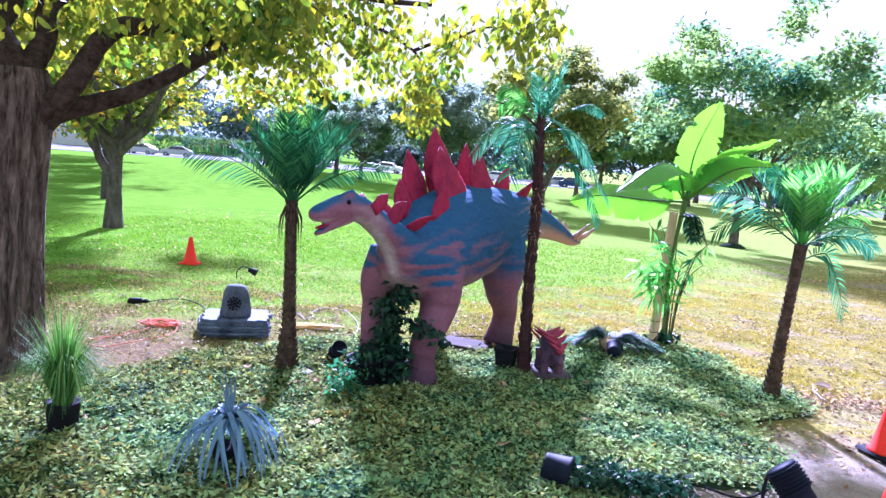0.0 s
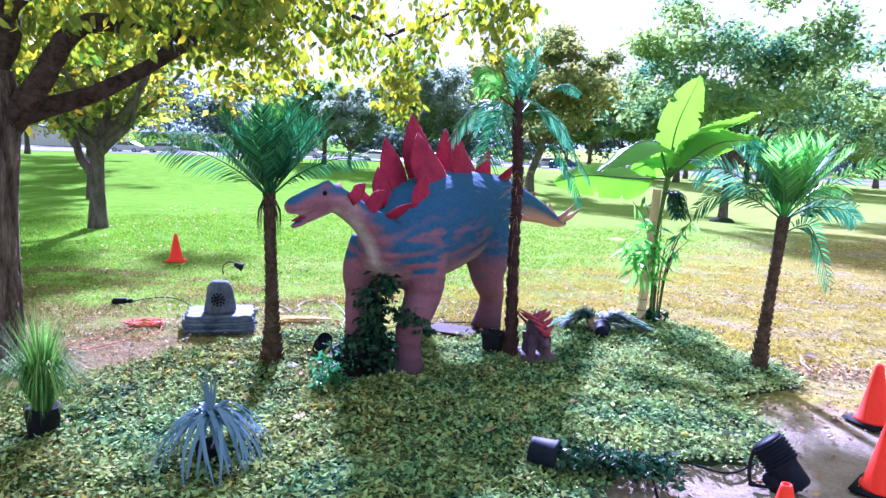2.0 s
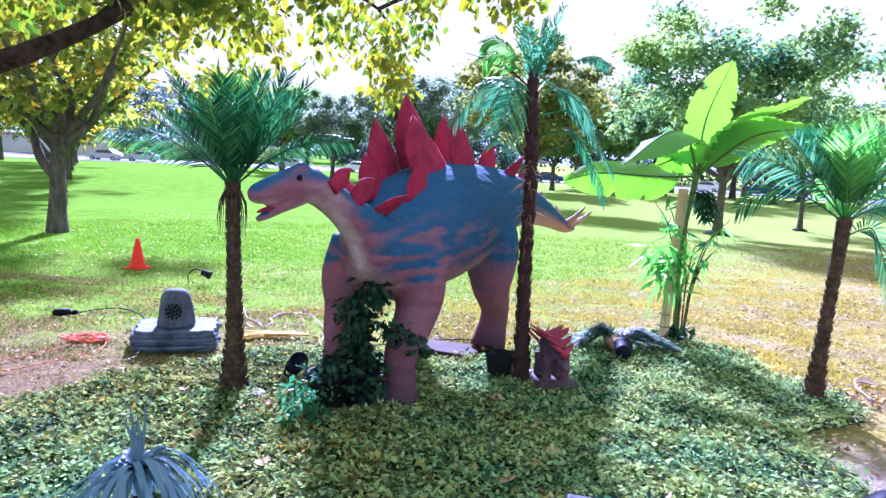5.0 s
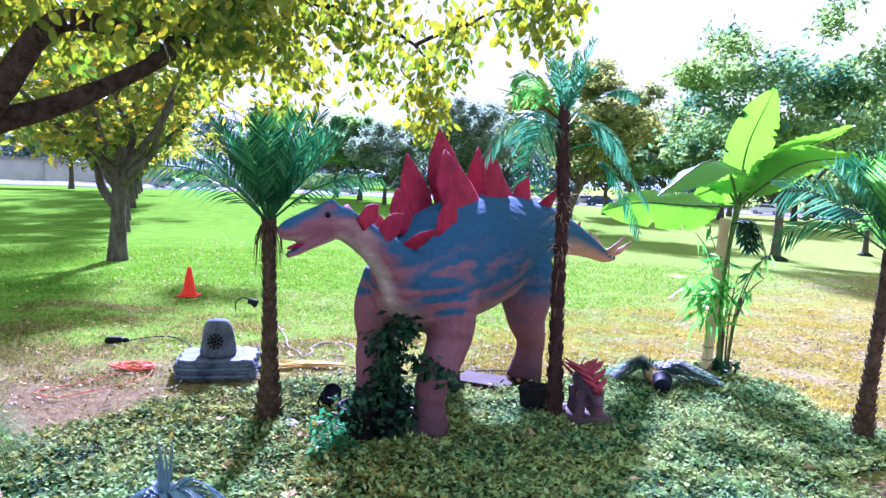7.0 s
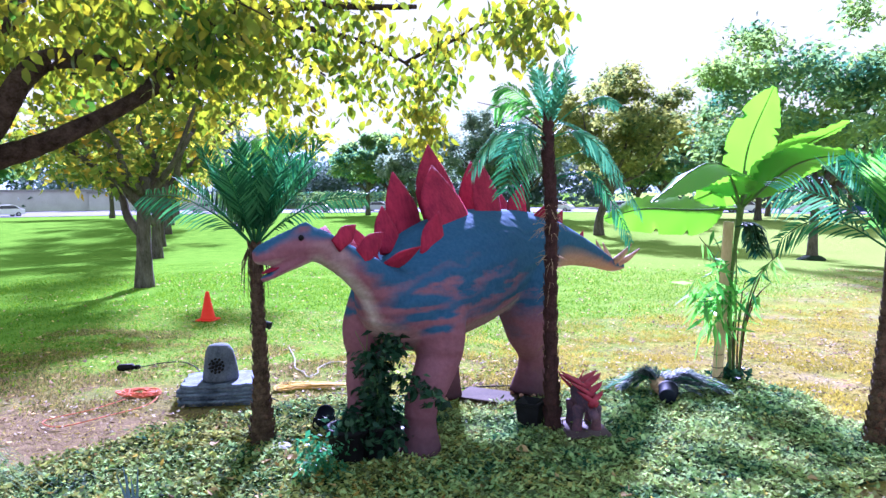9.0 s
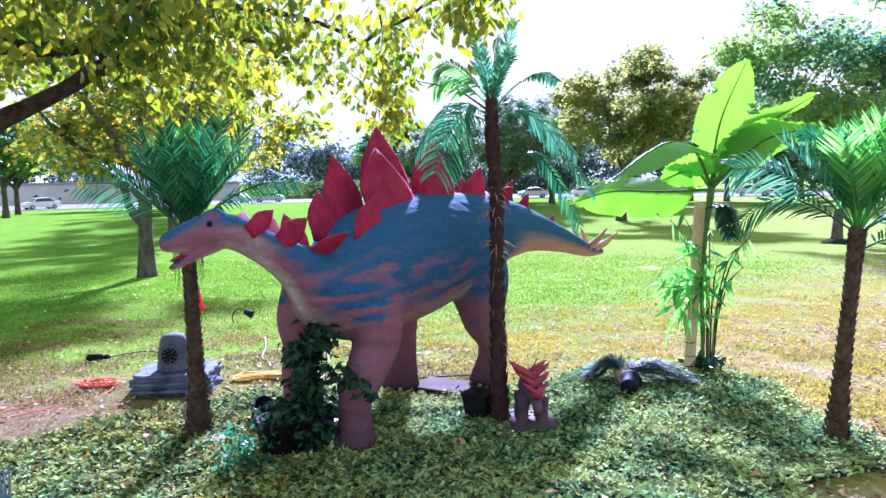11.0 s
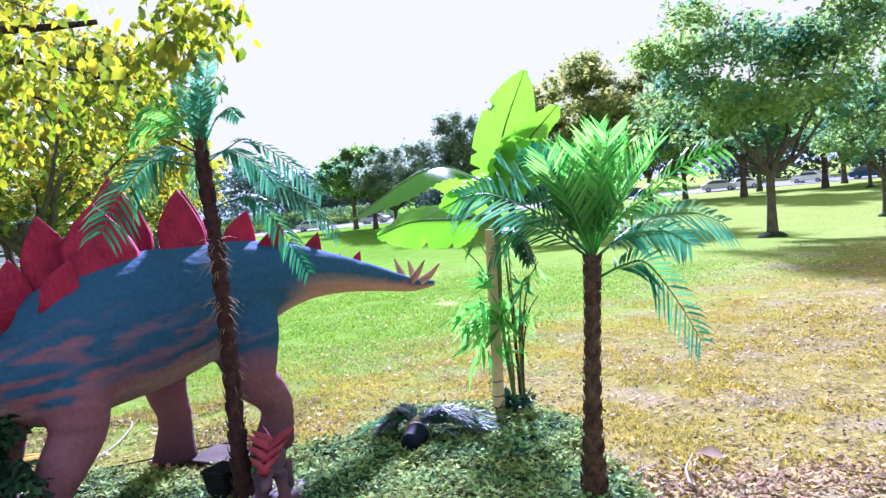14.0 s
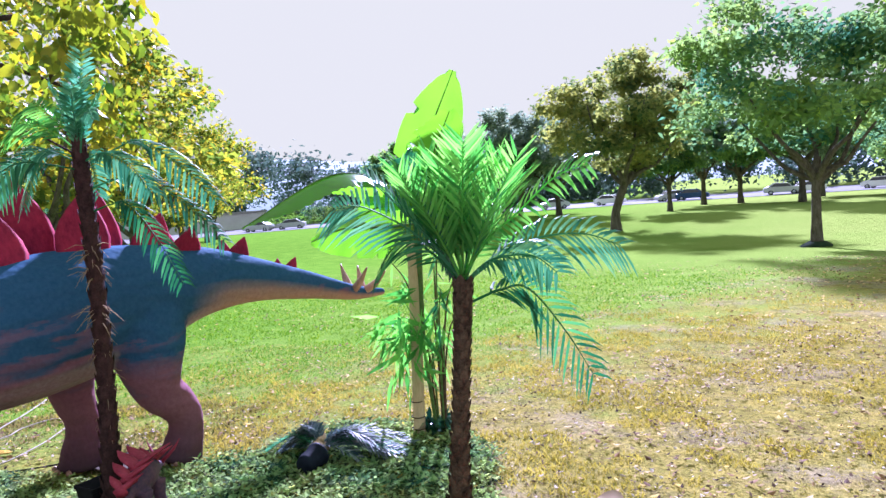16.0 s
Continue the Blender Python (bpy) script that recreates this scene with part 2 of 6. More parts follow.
    col = blend(nt, blue, rose, slate)
    pale = calc(nt, "MULTIPLY", calc(nt, "SUBTRACT", calc(nt, "MULTIPLY", nor.outputs[2], -1.0), 0.45), 2.2, True)
    col = blend(nt, calc(nt, "MULTIPLY", pale, calc(nt, "MULTIPLY", calc(nt, "SUBTRACT", z, 0.65), 4.0, True)), col, ramp(nt, fine, [(0.3, (0.33, 0.25, 0.21)), (0.7, (0.52, 0.43, 0.36))]))
    # a cream stripe under the chin that widens down the throat to the chest
    strip = calc(nt, "MULTIPLY", calc(nt, "SUBTRACT", 0.070, calc(nt, "ABSOLUTE", calc(nt, "ADD", sep.outputs[0], calc(nt, "MULTIPLY", calc(nt, "SUBTRACT", blot, 0.5), 0.12)))), 14.0, True)
    strip = calc(nt, "MULTIPLY", strip, calc(nt, "MULTIPLY", calc(nt, "SUBTRACT", calc(nt, "MULTIPLY", v, -1.0), 0.74), 6.0, True))
    strip = calc(nt, "MULTIPLY", strip, calc(nt, "MULTIPLY", calc(nt, "SUBTRACT", 0.35, nor.outputs[2]), 3.0, True))
    strip = calc(nt, "MULTIPLY", strip, calc(nt, "MULTIPLY", calc(nt, "SUBTRACT", z, 0.82), 7.0, True))
    strip = calc(nt, "MULTIPLY", strip, calc(nt, "SUBTRACT", 1.0, calc(nt, "MULTIPLY", face, 0.75)))
    col = blend(nt, calc(nt, "MULTIPLY", strip, 0.9), col, ramp(nt, fine, [(0.3, (0.42, 0.36, 0.34)), (0.7, (0.58, 0.51, 0.48))]))
    # peach underside of the tail
    under = calc(nt, "MULTIPLY", calc(nt, "MULTIPLY", calc(nt, "SUBTRACT", v, 1.0), 3.0, True), calc(nt, "MULTIPLY", calc(nt, "SUBTRACT", 0.05, nor.outputs[2]), 2.2, True))
    col = blend(nt, calc(nt, "MULTIPLY", under, 0.8), col, ramp(nt, fine, [(0.3, (0.40, 0.22, 0.15)), (0.7, (0.52, 0.30, 0.20))]))
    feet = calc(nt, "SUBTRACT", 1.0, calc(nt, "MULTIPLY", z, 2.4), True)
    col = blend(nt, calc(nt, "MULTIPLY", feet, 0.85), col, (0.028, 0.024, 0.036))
    nt.links.new(col, b.inputs["Base Color"])
    b.inputs["Roughness"].default_value, b.inputs["Specular IOR Level"].default_value = 0.85, 0.04
    vor = node(nt, "TexVoronoi", Scale=26.0)
    fold = node(nt, "TexWave", Scale=2.6, Distortion=9.0, Detail=3.0)
    fold.bands_direction = "Z"
    nt.links.new(co, fold.inputs["Vector"])
    nt.links.new(co, vor.inputs["Vector"])
    bump(nt, b, calc(nt, "ADD", calc(nt, "MULTIPLY", vor.outputs[0], 0.6), calc(nt, "ADD", calc(nt, "MULTIPLY", fine, 0.3), calc(nt, "MULTIPLY", fold.outputs["Fac"], 1.8))), 0.28, 0.012)
    return m


def plate_paint():
    m, nt, b = graph("painted_rubber_plate")
    co = node(nt, "TexCoord").outputs["Object"]
    n1, n2 = noise_at(nt, co, 5, 4), noise_at(nt, co, 40, 4, 0.7, (1, 1, 0.25))
    col = blend(nt, 0.45, ramp(nt, n1, [(0.3, (0.13, 0.008, 0.03)), (0.7, (0.46, 0.03, 0.065))]), ramp(nt, n2, [(0.3, (0.14, 0.012, 0.04)), (0.7, (0.45, 0.045, 0.08))]))
    nt.links.new(col, b.inputs["Base Color"])
    b.inputs["Roughness"].default_value, b.inputs["Specular IOR Level"].default_value = 0.7, 0.06
    bump(nt, b, n2, 0.4, 0.01)
    return m


BARK = surface("furrowed_bark", (0.010, 0.007, 0.006), (0.25, 0.19, 0.145), 0.95, 17, 60, 1.0, 0.06, stretch=(1, 1, 0.2), spec=0.05)
LIMB = surface("limb_bark", (0.014, 0.010, 0.008), (0.095, 0.068, 0.05), 0.95, 14, 70, 0.8, 0.02, spec=0.05)
GREYBARK = surface("grey_bark", (0.035, 0.03, 0.025), (0.17, 0.145, 0.12), 0.95, 9, 50, 0.9, 0.04, stretch=(1, 1, 0.3), spec=0.05)
TURNING_LEAF = leafy("turning_leaf", [(0.0, (0.05, 0.10, 0.02)), (0.5, (0.19, 0.23, 0.03)), (0.85, (0.30, 0.27, 0.035)), (1.0, (0.42, 0.27, 0.035))], 0.5, 0.68)
TREE_LEAF = leafy("yellowing_leaf", [(0.0, (0.02, 0.075, 0.012)), (0.3, (0.10, 0.18, 0.018)), (0.8, (0.23, 0.27, 0.022)), (1.0, (0.40, 0.33, 0.03))], 0.45, 0.59, 0.3, 0.35, 1.6)
FAR_LEAF = leafy("park_leaf", [(0.0, (0.035, 0.11, 0.072)), (0.55, (0.08, 0.18, 0.09)), (0.85, (0.17, 0.28, 0.09)), (1.0, (0.32, 0.41, 0.08))], 0.85, 0.66, 0.02, 0.5, 0.45)
OLIVE_LEAF = leafy("olive_leaf", [(0.0, (0.06, 0.11, 0.045)), (0.5, (0.165, 0.205, 0.065)), (1.0, (0.38, 0.36, 0.085))], 0.8, 0.62, 0.05, 0.5, 0.6)
# aerial haze mixed into the leaf colour of the farthest park trees
HAZY_LEAF = leafy("haze_paled_leaf", [(0.0, (0.10, 0.155, 0.12)), (0.6, (0.17, 0.235, 0.165)), (1.0, (0.33, 0.37, 0.22))], 0.85, 0.6, 0.02, 0.3, 0.5)
# blue of the distance haze painted into the woods' leaf colour
HAZE_BLUE_LEAF = leafy("distant_haze_leaf", [(0.0, (0.05, 0.09, 0.075)), (1.0, (0.12, 0.17, 0.12))], 0.7, 0.3, 0.1)
PALM_LEAF = leafy("plastic_palm_leaf", [(0.0, (0.012, 0.075, 0.032)), (0.6, (0.035, 0.165, 0.06)), (1.0, (0.10, 0.33, 0.11))], 0.46, 0.42, 0.2)
TEAL_LEAF = leafy("teal_palm_leaf", [(0.0, (0.03, 0.135, 0.07)), (0.6, (0.075, 0.245, 0.12)), (1.0, (0.18, 0.41, 0.20))], 0.5, 0.44, 0.15)
LIME_LEAF = leafy("lime_palm_leaf", [(0.0, (0.05, 0.22, 0.04)), (1.0, (0.23, 0.52, 0.10))], 0.35, 0.62, 0.4)
BANANA_LEAF = leafy("plastic_banana_leaf", [(0.0, (0.072, 0.235, 0.02)), (1.0, (0.145, 0.335, 0.035))], 0.2, 0.7, 0.9, 0.25)
IVY_LEAF = leafy("dark_ivy_leaf", [(0.0, (0.004, 0.020, 0.012)), (0.6, (0.013, 0.054, 0.024)), (1.0, (0.06, 0.14, 0.06))], 0.4, 0.28, 0.25)
PLUME_LEAF = leafy("pale_plume_leaf", [(0.0, (0.05, 0.22, 0.12)), (1.0, (0.24, 0.52, 0.30))], 0.4, 0.55, 0.3)
MINT_LEAF = leafy("mint_plastic_leaf", [(0.0, (0.014, 0.09, 0.035)), (1.0, (0.085, 0.27, 0.105))], 0.4, 0.5, 0.4)
MAT_LEAF = leafy("faded_mat_leaf", [(0.0, (0.012, 0.050, 0.032)), (0.28, (0.055, 0.14, 0.08)), (0.46, (0.24, 0.43, 0.15)), (0.95, (0.52, 0.72, 0.28)), (1.0, (0.46, 0.38, 0.08))], 0.8, 0.40, 0.02, 0.3, 2.4)
DRY_MAT_LEAF = leafy("sun_bleached_mat_leaf", [(0.0, (0.018, 0.045, 0.014)), (0.34, (0.06, 0.12, 0.03)), (0.52, (0.27, 0.34, 0.07)), (0.92, (0.54, 0.58, 0.17)), (0.96, (0.50, 0.36, 0.07)), (1.0, (0.22, 0.12, 0.04))], 0.8, 0.38, 0.02, 0.3, 2.4)
MAT_NET = surface("mat_backing", (0.010, 0.022, 0.012), (0.035, 0.06, 0.028), 0.95, 9, 70, 0.8, 0.02)
STRAW_BLADE = leafy("straw_blade", [(0.0, (0.15, 0.145, 0.025)), (0.45, (0.36, 0.30, 0.05)), (1.0, (0.47, 0.395, 0.09))], 0.8, 0.40, 0.1, 0.3)
LAWN_BLADE = leafy("lawn_blade", [(0.0, (0.04, 0.13, 0.008)), (0.6, (0.10, 0.23, 0.012)), (1.0, (0.26, 0.36, 0.03))], 0.8, 0.4, 0.0)
FALLEN_LEAF = leafy("fallen_leaf", [(0.0, (0.08, 0.04, 0.02)), (0.4, (0.28, 0.16, 0.065)), (0.75, (0.50, 0.36, 0.16)), (1.0, (0.70, 0.50, 0.11))], 0.8, 0.15, 0.2)
WEED_BLADE = leafy("weed_blade", [(0.0, (0.05, 0.075, 0.02)), (0.5, (0.18, 0.15, 0.055)), (1.0, (0.38, 0.31, 0.13))], 0.8, 0.35, 0.05)
CHIP = leafy("bark_chip", [(0.0, (0.03, 0.018, 0.012)), (0.4, (0.12, 0.075, 0.045)), (0.6, (0.30, 0.22, 0.13)), (1.0, (0.62, 0.55, 0.45))], 0.9, 0.05, 0.1)
YUCCA_LEAF = leafy("blue_grey_blade", [(0.0, (0.04, 0.085, 0.125)), (0.6, (0.13, 0.225, 0.30)), (1.0, (0.40, 0.51, 0.58))], 0.4, 0.15, 0.4)
TUFT_BLADE = leafy("reed_blade", [(0.0, (0.025, 0.09, 0.014)), (0.55, (0.11, 0.26, 0.045)), (1.0, (0.27, 0.38, 0.10))], 0.6, 0.35, 0.15)
DEAD_FROND = leafy("dusty_frond", [(0.0, (0.03, 0.065, 0.07)), (0.6, (0.13, 0.18, 0.185)), (1.0, (0.46, 0.48, 0.45))], 0.5, 0.3, 0.3)
GROUND = ground_paint()
SKIN, PLATE = saurian_paint(), plate_paint()
SPIKE = surface("horn_spike", (0.32, 0.12, 0.08), (0.56, 0.38, 0.28), 0.5, 10, 60, 0.2, 0.005)
HUSK = surface("palm_husk", (0.018, 0.011, 0.008), (0.145, 0.10, 0.062), 0.95, 14, 90, 0.8, 0.015)
DARK_HUSK = surface("dark_palm_husk", (0.022, 0.012, 0.012), (0.09, 0.045, 0.04), 0.95, 14, 90, 0.8, 0.015)
FIBRE = surface("coir_fibre", (0.25, 0.15, 0.07), (0.55, 0.40, 0.22), 0.95, 20, 120, 0.5, 0.01)
BLACK = surface("black_plastic", (0.008, 0.008, 0.010), (0.018, 0.018, 0.021), 0.7, 12, 90, 0.1, 0.004, spec=0.06)
NAVY = surface("blue_black_plastic", (0.005, 0.007, 0.014), (0.014, 0.019, 0.032), 0.6, 12, 90, 0.1, 0.004, spec=0.08)
GREY_ROCK = surface("moulded_grey_rock", (0.045, 0.06, 0.078), (0.15, 0.175, 0.21), 0.85, 7, 55, 0.6, 0.02)
SLATE = surface("stacked_slate", (0.02, 0.032, 0.055), (0.17, 0.215, 0.28), 0.7, 6, 45, 0.6, 0.02)
ORANGE = surface("cone_vinyl", (0.84, 0.035, 0.008), (0.92, 0.06, 0.016), 0.6, 8, 60, 0.1, 0.004)
ROPE_ORANGE = surface("orange_cord", (0.50, 0.10, 0.04), (0.75, 0.22, 0.10), 0.7, 20, 90, 0.2, 0.003)
ROPE_YELLOW = surface("yellow_cord", (0.50, 0.30, 0.03), (0.80, 0.55, 0.10), 0.7, 20, 90, 0.2, 0.003)
ROPE_WHITE = surface("pale_cord", (0.30, 0.27, 0.20), (0.46, 0.42, 0.33), 0.7, 20, 90, 0.2, 0.003)
TIMBER = surface("raw_timber", (0.50, 0.36, 0.18), (0.74, 0.57, 0.32), 0.8, 5, 40, 0.3, 0.006, stretch=(6, 6, 0.6))
STEM_GREEN = surface("plastic_stem", (0.05, 0.10, 0.02), (0.15, 0.24, 0.06), 0.5, 14, 80, 0.2, 0.004)
CARDBOARD = surface("pale_board", (0.05, 0.04, 0.03), (0.11, 0.085, 0.06), 0.9, 4, 50, 0.2, 0.004)
CEMENT = surface("pale_cement", (0.26, 0.25, 0.23), (0.40, 0.385, 0.36), 0.9, 3, 30, 0.2, 0.01)
WALL_PALE = surface("pale_wall", (0.50, 0.48, 0.46), (0.66, 0.64, 0.62), 0.85, 0.5, 6, 0.1, 0.01)
ASPHALT = surface("pale_concrete", (0.13, 0.13, 0.13), (0.19, 0.185, 0.18), 0.9, 0.6, 14, 0.3, 0.01)
# horizon hills: the haze in front of them is part of this base colour
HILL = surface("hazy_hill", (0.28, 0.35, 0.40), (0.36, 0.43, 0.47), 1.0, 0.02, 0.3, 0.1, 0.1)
GLASS = surface("car_glass", (0.02, 0.025, 0.03), (0.04, 0.045, 0.05), 0.08, 3, 20, 0.0, 0.001, spec=0.6)
TYRE = surface("tyre_rubber", (0.012, 0.012, 0.012), (0.03, 0.03, 0.03), 0.9, 8, 60, 0.2, 0.004)
CAR_PAINTS = [surface("car_" + n, a, c, 0.25, 2, 30, 0.0, 0.001, 0.2) for n, a, c in (("silver", (0.42, 0.43, 0.45), (0.5, 0.51, 0.53)), ("white", (0.72, 0.72, 0.72), (0.8, 0.8, 0.8)), ("black", (0.015, 0.015, 0.018), (0.03, 0.03, 0.034)), ("blue", (0.03, 0.06, 0.14), (0.05, 0.09, 0.2)))]


# ---- mesh helpers ----
rng = np.random.default_rng(7)


def mesh_from(name, verts, faces, mats, smooth=True, index=None):
    me = bpy.data.meshes.new(name)
    me.from_pydata([tuple(v) for v in verts], [], [tuple(int(i) for i in f) for f in faces])
    for m in mats if isinstance(mats, (list, tuple)) else [mats]:
        me.materials.append(m)
    if smooth:
        me.polygons.foreach_set("use_smooth", [True] * len(me.polygons))
    if index is not None:
        me.polygons.foreach_set("material_index", index)
    me.update()
    return me


def piece(name, geo, mat, parent=None, label="", smooth=True):
    """A mesh object of its own: a thing, or a part under its thing."""
    ob = new(name, mesh_from(name, geo[0], geo[1], mat, smooth))
    if parent:
        ob.parent = parent
    return tagged(ob, label)


def thing(name, at, label, category, group="", kind="", turn=0.0, scale=1.0):
    ob = new(name)
    ob.empty_display_size = 0.2
    ob.matrix_world = pose(*at, 0, 0, turn) @ Matrix.Scale(scale, 4)
    return tagged(ob, label, category, group, kind)


def join(*geos):
    verts, faces = [], []
    for v, f in geos:
        base = len(verts)
        verts += [tuple(p) for p in v]
        faces += [tuple(i + base for i in q) for q in f]
    return verts, faces


def moved(geo, m):
    return [tuple(m @ Vector(v)) for v in geo[0]], geo[1]


def smooth_path(points, steps=6):
    """A Catmull-Rom line through points (any number of columns)."""
    p = np.array(points, float)
    p = np.vstack([2 * p[0] - p[1], p, 2 * p[-1] - p[-2]])
    out = []
    for i in range(1, len(p) - 2):
        for t in np.linspace(0, 1, steps, endpoint=False):
            a, b, c, d = p[i - 1:i + 3]
            out.append(0.5 * (2 * b + (c - a) * t + (2 * a - 5 * b + 4 * c - d) * t * t + (3 * b - a - 3 * c + d) * t ** 3))
    out.append(p[-2])
    return np.array(out)


def tube(points, radii, sides=10, wobble=0.0, caps=True, flat=1.0, seed=0):
    """A tapered tube along a line; flat squeezes it vertically."""
    r = np.random.default_rng(seed)
    pts = np.array(points, float)
    rad = np.interp(np.linspace(0, 1, len(pts)), np.linspace(0, 1, len(radii)), radii)
    verts, faces = [], []
    side = None
    for i, p in enumerate(pts):
        d = pts[min(i + 1, len(pts) - 1)] - pts[max(i - 1, 0)]
        d = d / (np.linalg.norm(d) + 1e-9)
        if side is None:
            side = np.cross(d, (0, 0, 1) if abs(d[2]) < 0.9 else (0, 1, 0))
        side = side - d * (side @ d)
        side /= np.linalg.norm(side)
        up = np.cross(side, d)
        for k in range(sides):
            a = 2 * math.pi * k / sides
            w = rad[i] * (1 + wobble * (r.random() - 0.5) * 2)
            verts.append(p + side * math.cos(a) * w + up * math.sin(a) * w * flat)
    n = len(pts)
    for i in range(n - 1):
        for k in range(sides):
            j = (k + 1) % sides
            faces.append((i * sides + k, i * sides + j, (i + 1) * sides + j, (i + 1) * sides + k))
    if caps:
        faces.append(tuple(range(sides))[::-1])
        faces.append(tuple((n - 1) * sides + k for k in range(sides)))
    return verts, faces


def lathe(profile, sides=24, wobble=0.0):
    """A turned form from (radius, height) pairs."""
    verts, faces = [], []
    for r, z in profile:
        for k in range(sides):
            a = 2 * math.pi * k / sides
            verts.append((r * math.cos(a) * (1 + wobble * math.sin(3 * a + z * 9)), r * math.sin(a), z))
    for i in range(len(profile) - 1):
        for k in range(sides):
            j = (k + 1) % sides
            faces.append((i * sides + k, i * sides + j, (i + 1) * sides + j, (i + 1) * sides + k))
    faces.append(tuple(range(sides))[::-1])
    faces.append(tuple((len(profile) - 1) * sides + k for k in range(sides)))
    return verts, faces


def box(size, bevel=0.0, at=(0, 0, 0)):
    """A box with bevelled edges, its base at z = 0."""
    bm = bmesh.new()
    bmesh.ops.create_cube(bm, size=1.0)
    bmesh.ops.scale(bm, vec=size, verts=bm.verts)
    bmesh.ops.translate(bm, vec=(at[0], at[1], at[2] + size[2] / 2), verts=bm.verts)
    if bevel:
        bmesh.ops.bevel(bm, geom=bm.edges[:], offset=bevel, segments=2, affect="EDGES")
    geo = [tuple(v.co) for v in bm.verts], [tuple(v.index for v in f.verts) for f in bm.faces]
    bm.free()
    return geo


def leaf_mesh(name, pos, along, side, length, width, mat, fold=0.25, pointed=0.45, oval=False):
    """Many folded leaves in one mesh: numpy rows of places, directions and sizes."""
    pos, along, side = (np.asarray(a, float) for a in (pos, along, side))
    n = len(pos)
    along = along / (np.linalg.norm(along, axis=1, keepdims=True) + 1e-9)
    side = side - along * (side * along).sum(1, keepdims=True)
    side = side / (np.linalg.norm(side, axis=1, keepdims=True) + 1e-9)
    up = np.cross(side, along)
    L, W = np.broadcast_to(length, n)[:, None], np.broadcast_to(width, n)[:, None]
    if oval:
        rim, tris = [(0, 0), (.26, .44), (.62, .46), (1, 0), (.62, -.46), (.26, -.44)], [0, 1, 5, 1, 2, 4, 1, 4, 5, 2, 3, 4]
    else:
        rim, tris = [(0, 0), (pointed, .5), (1, 0), (pointed, -.5)], [0, 1, 2, 0, 2, 3]
    v = np.stack([pos + along * L * a + side * W * b + up * W * (fold if b else (-.3 * fold if a and oval else 0)) for a, b in rim], 1)
    me = bpy.data.meshes.new(name)
    me.vertices.add(len(rim) * n)
    me.vertices.foreach_set("co", v.astype(np.float32).ravel())
    idx = (np.arange(n)[:, None] * len(rim) + np.array(tris)).ravel()
    me.loops.add(len(idx))
    me.loops.foreach_set("vertex_index", idx.astype(np.int32))
    me.polygons.add(len(idx) // 3)
    me.polygons.foreach_set("loop_start", np.arange(0, len(idx), 3, dtype=np.int32))
    me.polygons.foreach_set("loop_total", np.full(len(idx) // 3, 3, dtype=np.int32))
    me.materials.append(mat)
    me.update(calc_edges=True)
    return me


def unit(n, r=rng):
    a = r.normal(size=(n, 3))
    return a / np.linalg.norm(a, axis=1, keepdims=True)


def ground_z(x, y):
    r = np.hypot(np.asarray(x, float) - 0.5, np.asarray(y, float) - 3.0)
    s = np.clip((r - 8.0) / 26.0, 0, 1)
    low = np.clip((r - 3.5) / 6.0, 0, 1)
    return -0.14 * low * low * (3 - 2 * low) - 0.75 * np.exp(-((r - 30) / 17.0) ** 2) * s * s * (3 - 2 * s) + (-1.5) * np.clip((r - 45) / 60, 0, 1)


def crown_leaves(name, centres, spread, per, length, mat, droop=0.5, seed=0, squash=0.7, oval=False):
    r = np.random.default_rng(seed)
    c = np.repeat(np.asarray(centres, float), per, 0)
    n = len(c)
    pos = c + r.normal(0, 1, (n, 3)) * np.repeat(np.broadcast_to(spread, len(centres)), per)[:, None] * np.array([1, 1, squash])
    al = unit(n, r) * np.array([1, 1, .6]) + np.array([0, 0, -droop])
    L = length * r.uniform(.6, 1.25, n)
    return leaf_mesh(name, pos, al, unit(n, r), L, L * r.uniform(.42, .6, n), mat, .18, .42, oval)


# ---- ground ----
def build_ground():
    rings = np.concatenate([np.linspace(0.5, 14, 70), np.geomspace(14.6, 2500, 70)])
    sides = 144
    ang = np.linspace(0, 2 * np.pi, sides, endpoint=False)
    x = 0.5 + rings[:, None] * np.sin(ang)
    y = 3.0 + rings[:, None] * np.cos(ang)
    z = ground_z(x, y)
    for i in range(len(rings)):
        if rings[i] < 16:
            for k in range(sides):
                z[i, k] += 0.018 * noise.noise((x[i, k] * 1.7, y[i, k] * 1.7, 0.3)) + 0.008 * noise.noise((x[i, k] * 6, y[i, k] * 6, 2.0)) - 0.02
    verts = [(0.5, 3.0, -0.02)] + list(zip(x.ravel(), y.ravel(), z.ravel()))
    faces = [(0, 1 + (k + 1) % sides, 1 + k) for k in range(sides)]
    for i in range(len(rings) - 1):
        for k in range(sides):
            j = (k + 1) % sides
            faces.append((1 + i * sides + k, 1 + i * sides + j, 1 + (i + 1) * sides + j, 1 + (i + 1) * sides + k))
    tagged(piece("ground", (verts, faces), GROUND), "park lawn fading to straw and trodden bare earth", "ground", kind="structure")


build_ground()


# ---- leaf mat under the display ----
MAT_EDGE = [(-2.9, 3.2), (-2.85, 4.3), (-2.35, 4.85), (-2.03, 5.62), (-1.4, 6.15), (-0.8, 6.6), (-0.3, 6.62), (0.3, 6.5), (0.75, 6.75), (1.25, 7.3), (1.7, 7.9), (2.4, 7.95), (2.95, 7.4), (3.1, 6.7), (3.4, 6.05), (3.15, 5.75), (2.65, 5.4), (2.72, 4.75), (2.6, 4.35), (1.9, 4.2), (1.45, 3.9), (1.2, 3.3), (0.6, 3.1), (-0.6, 2.85), (-1.7, 3.0), (-2.3, 3.0)]


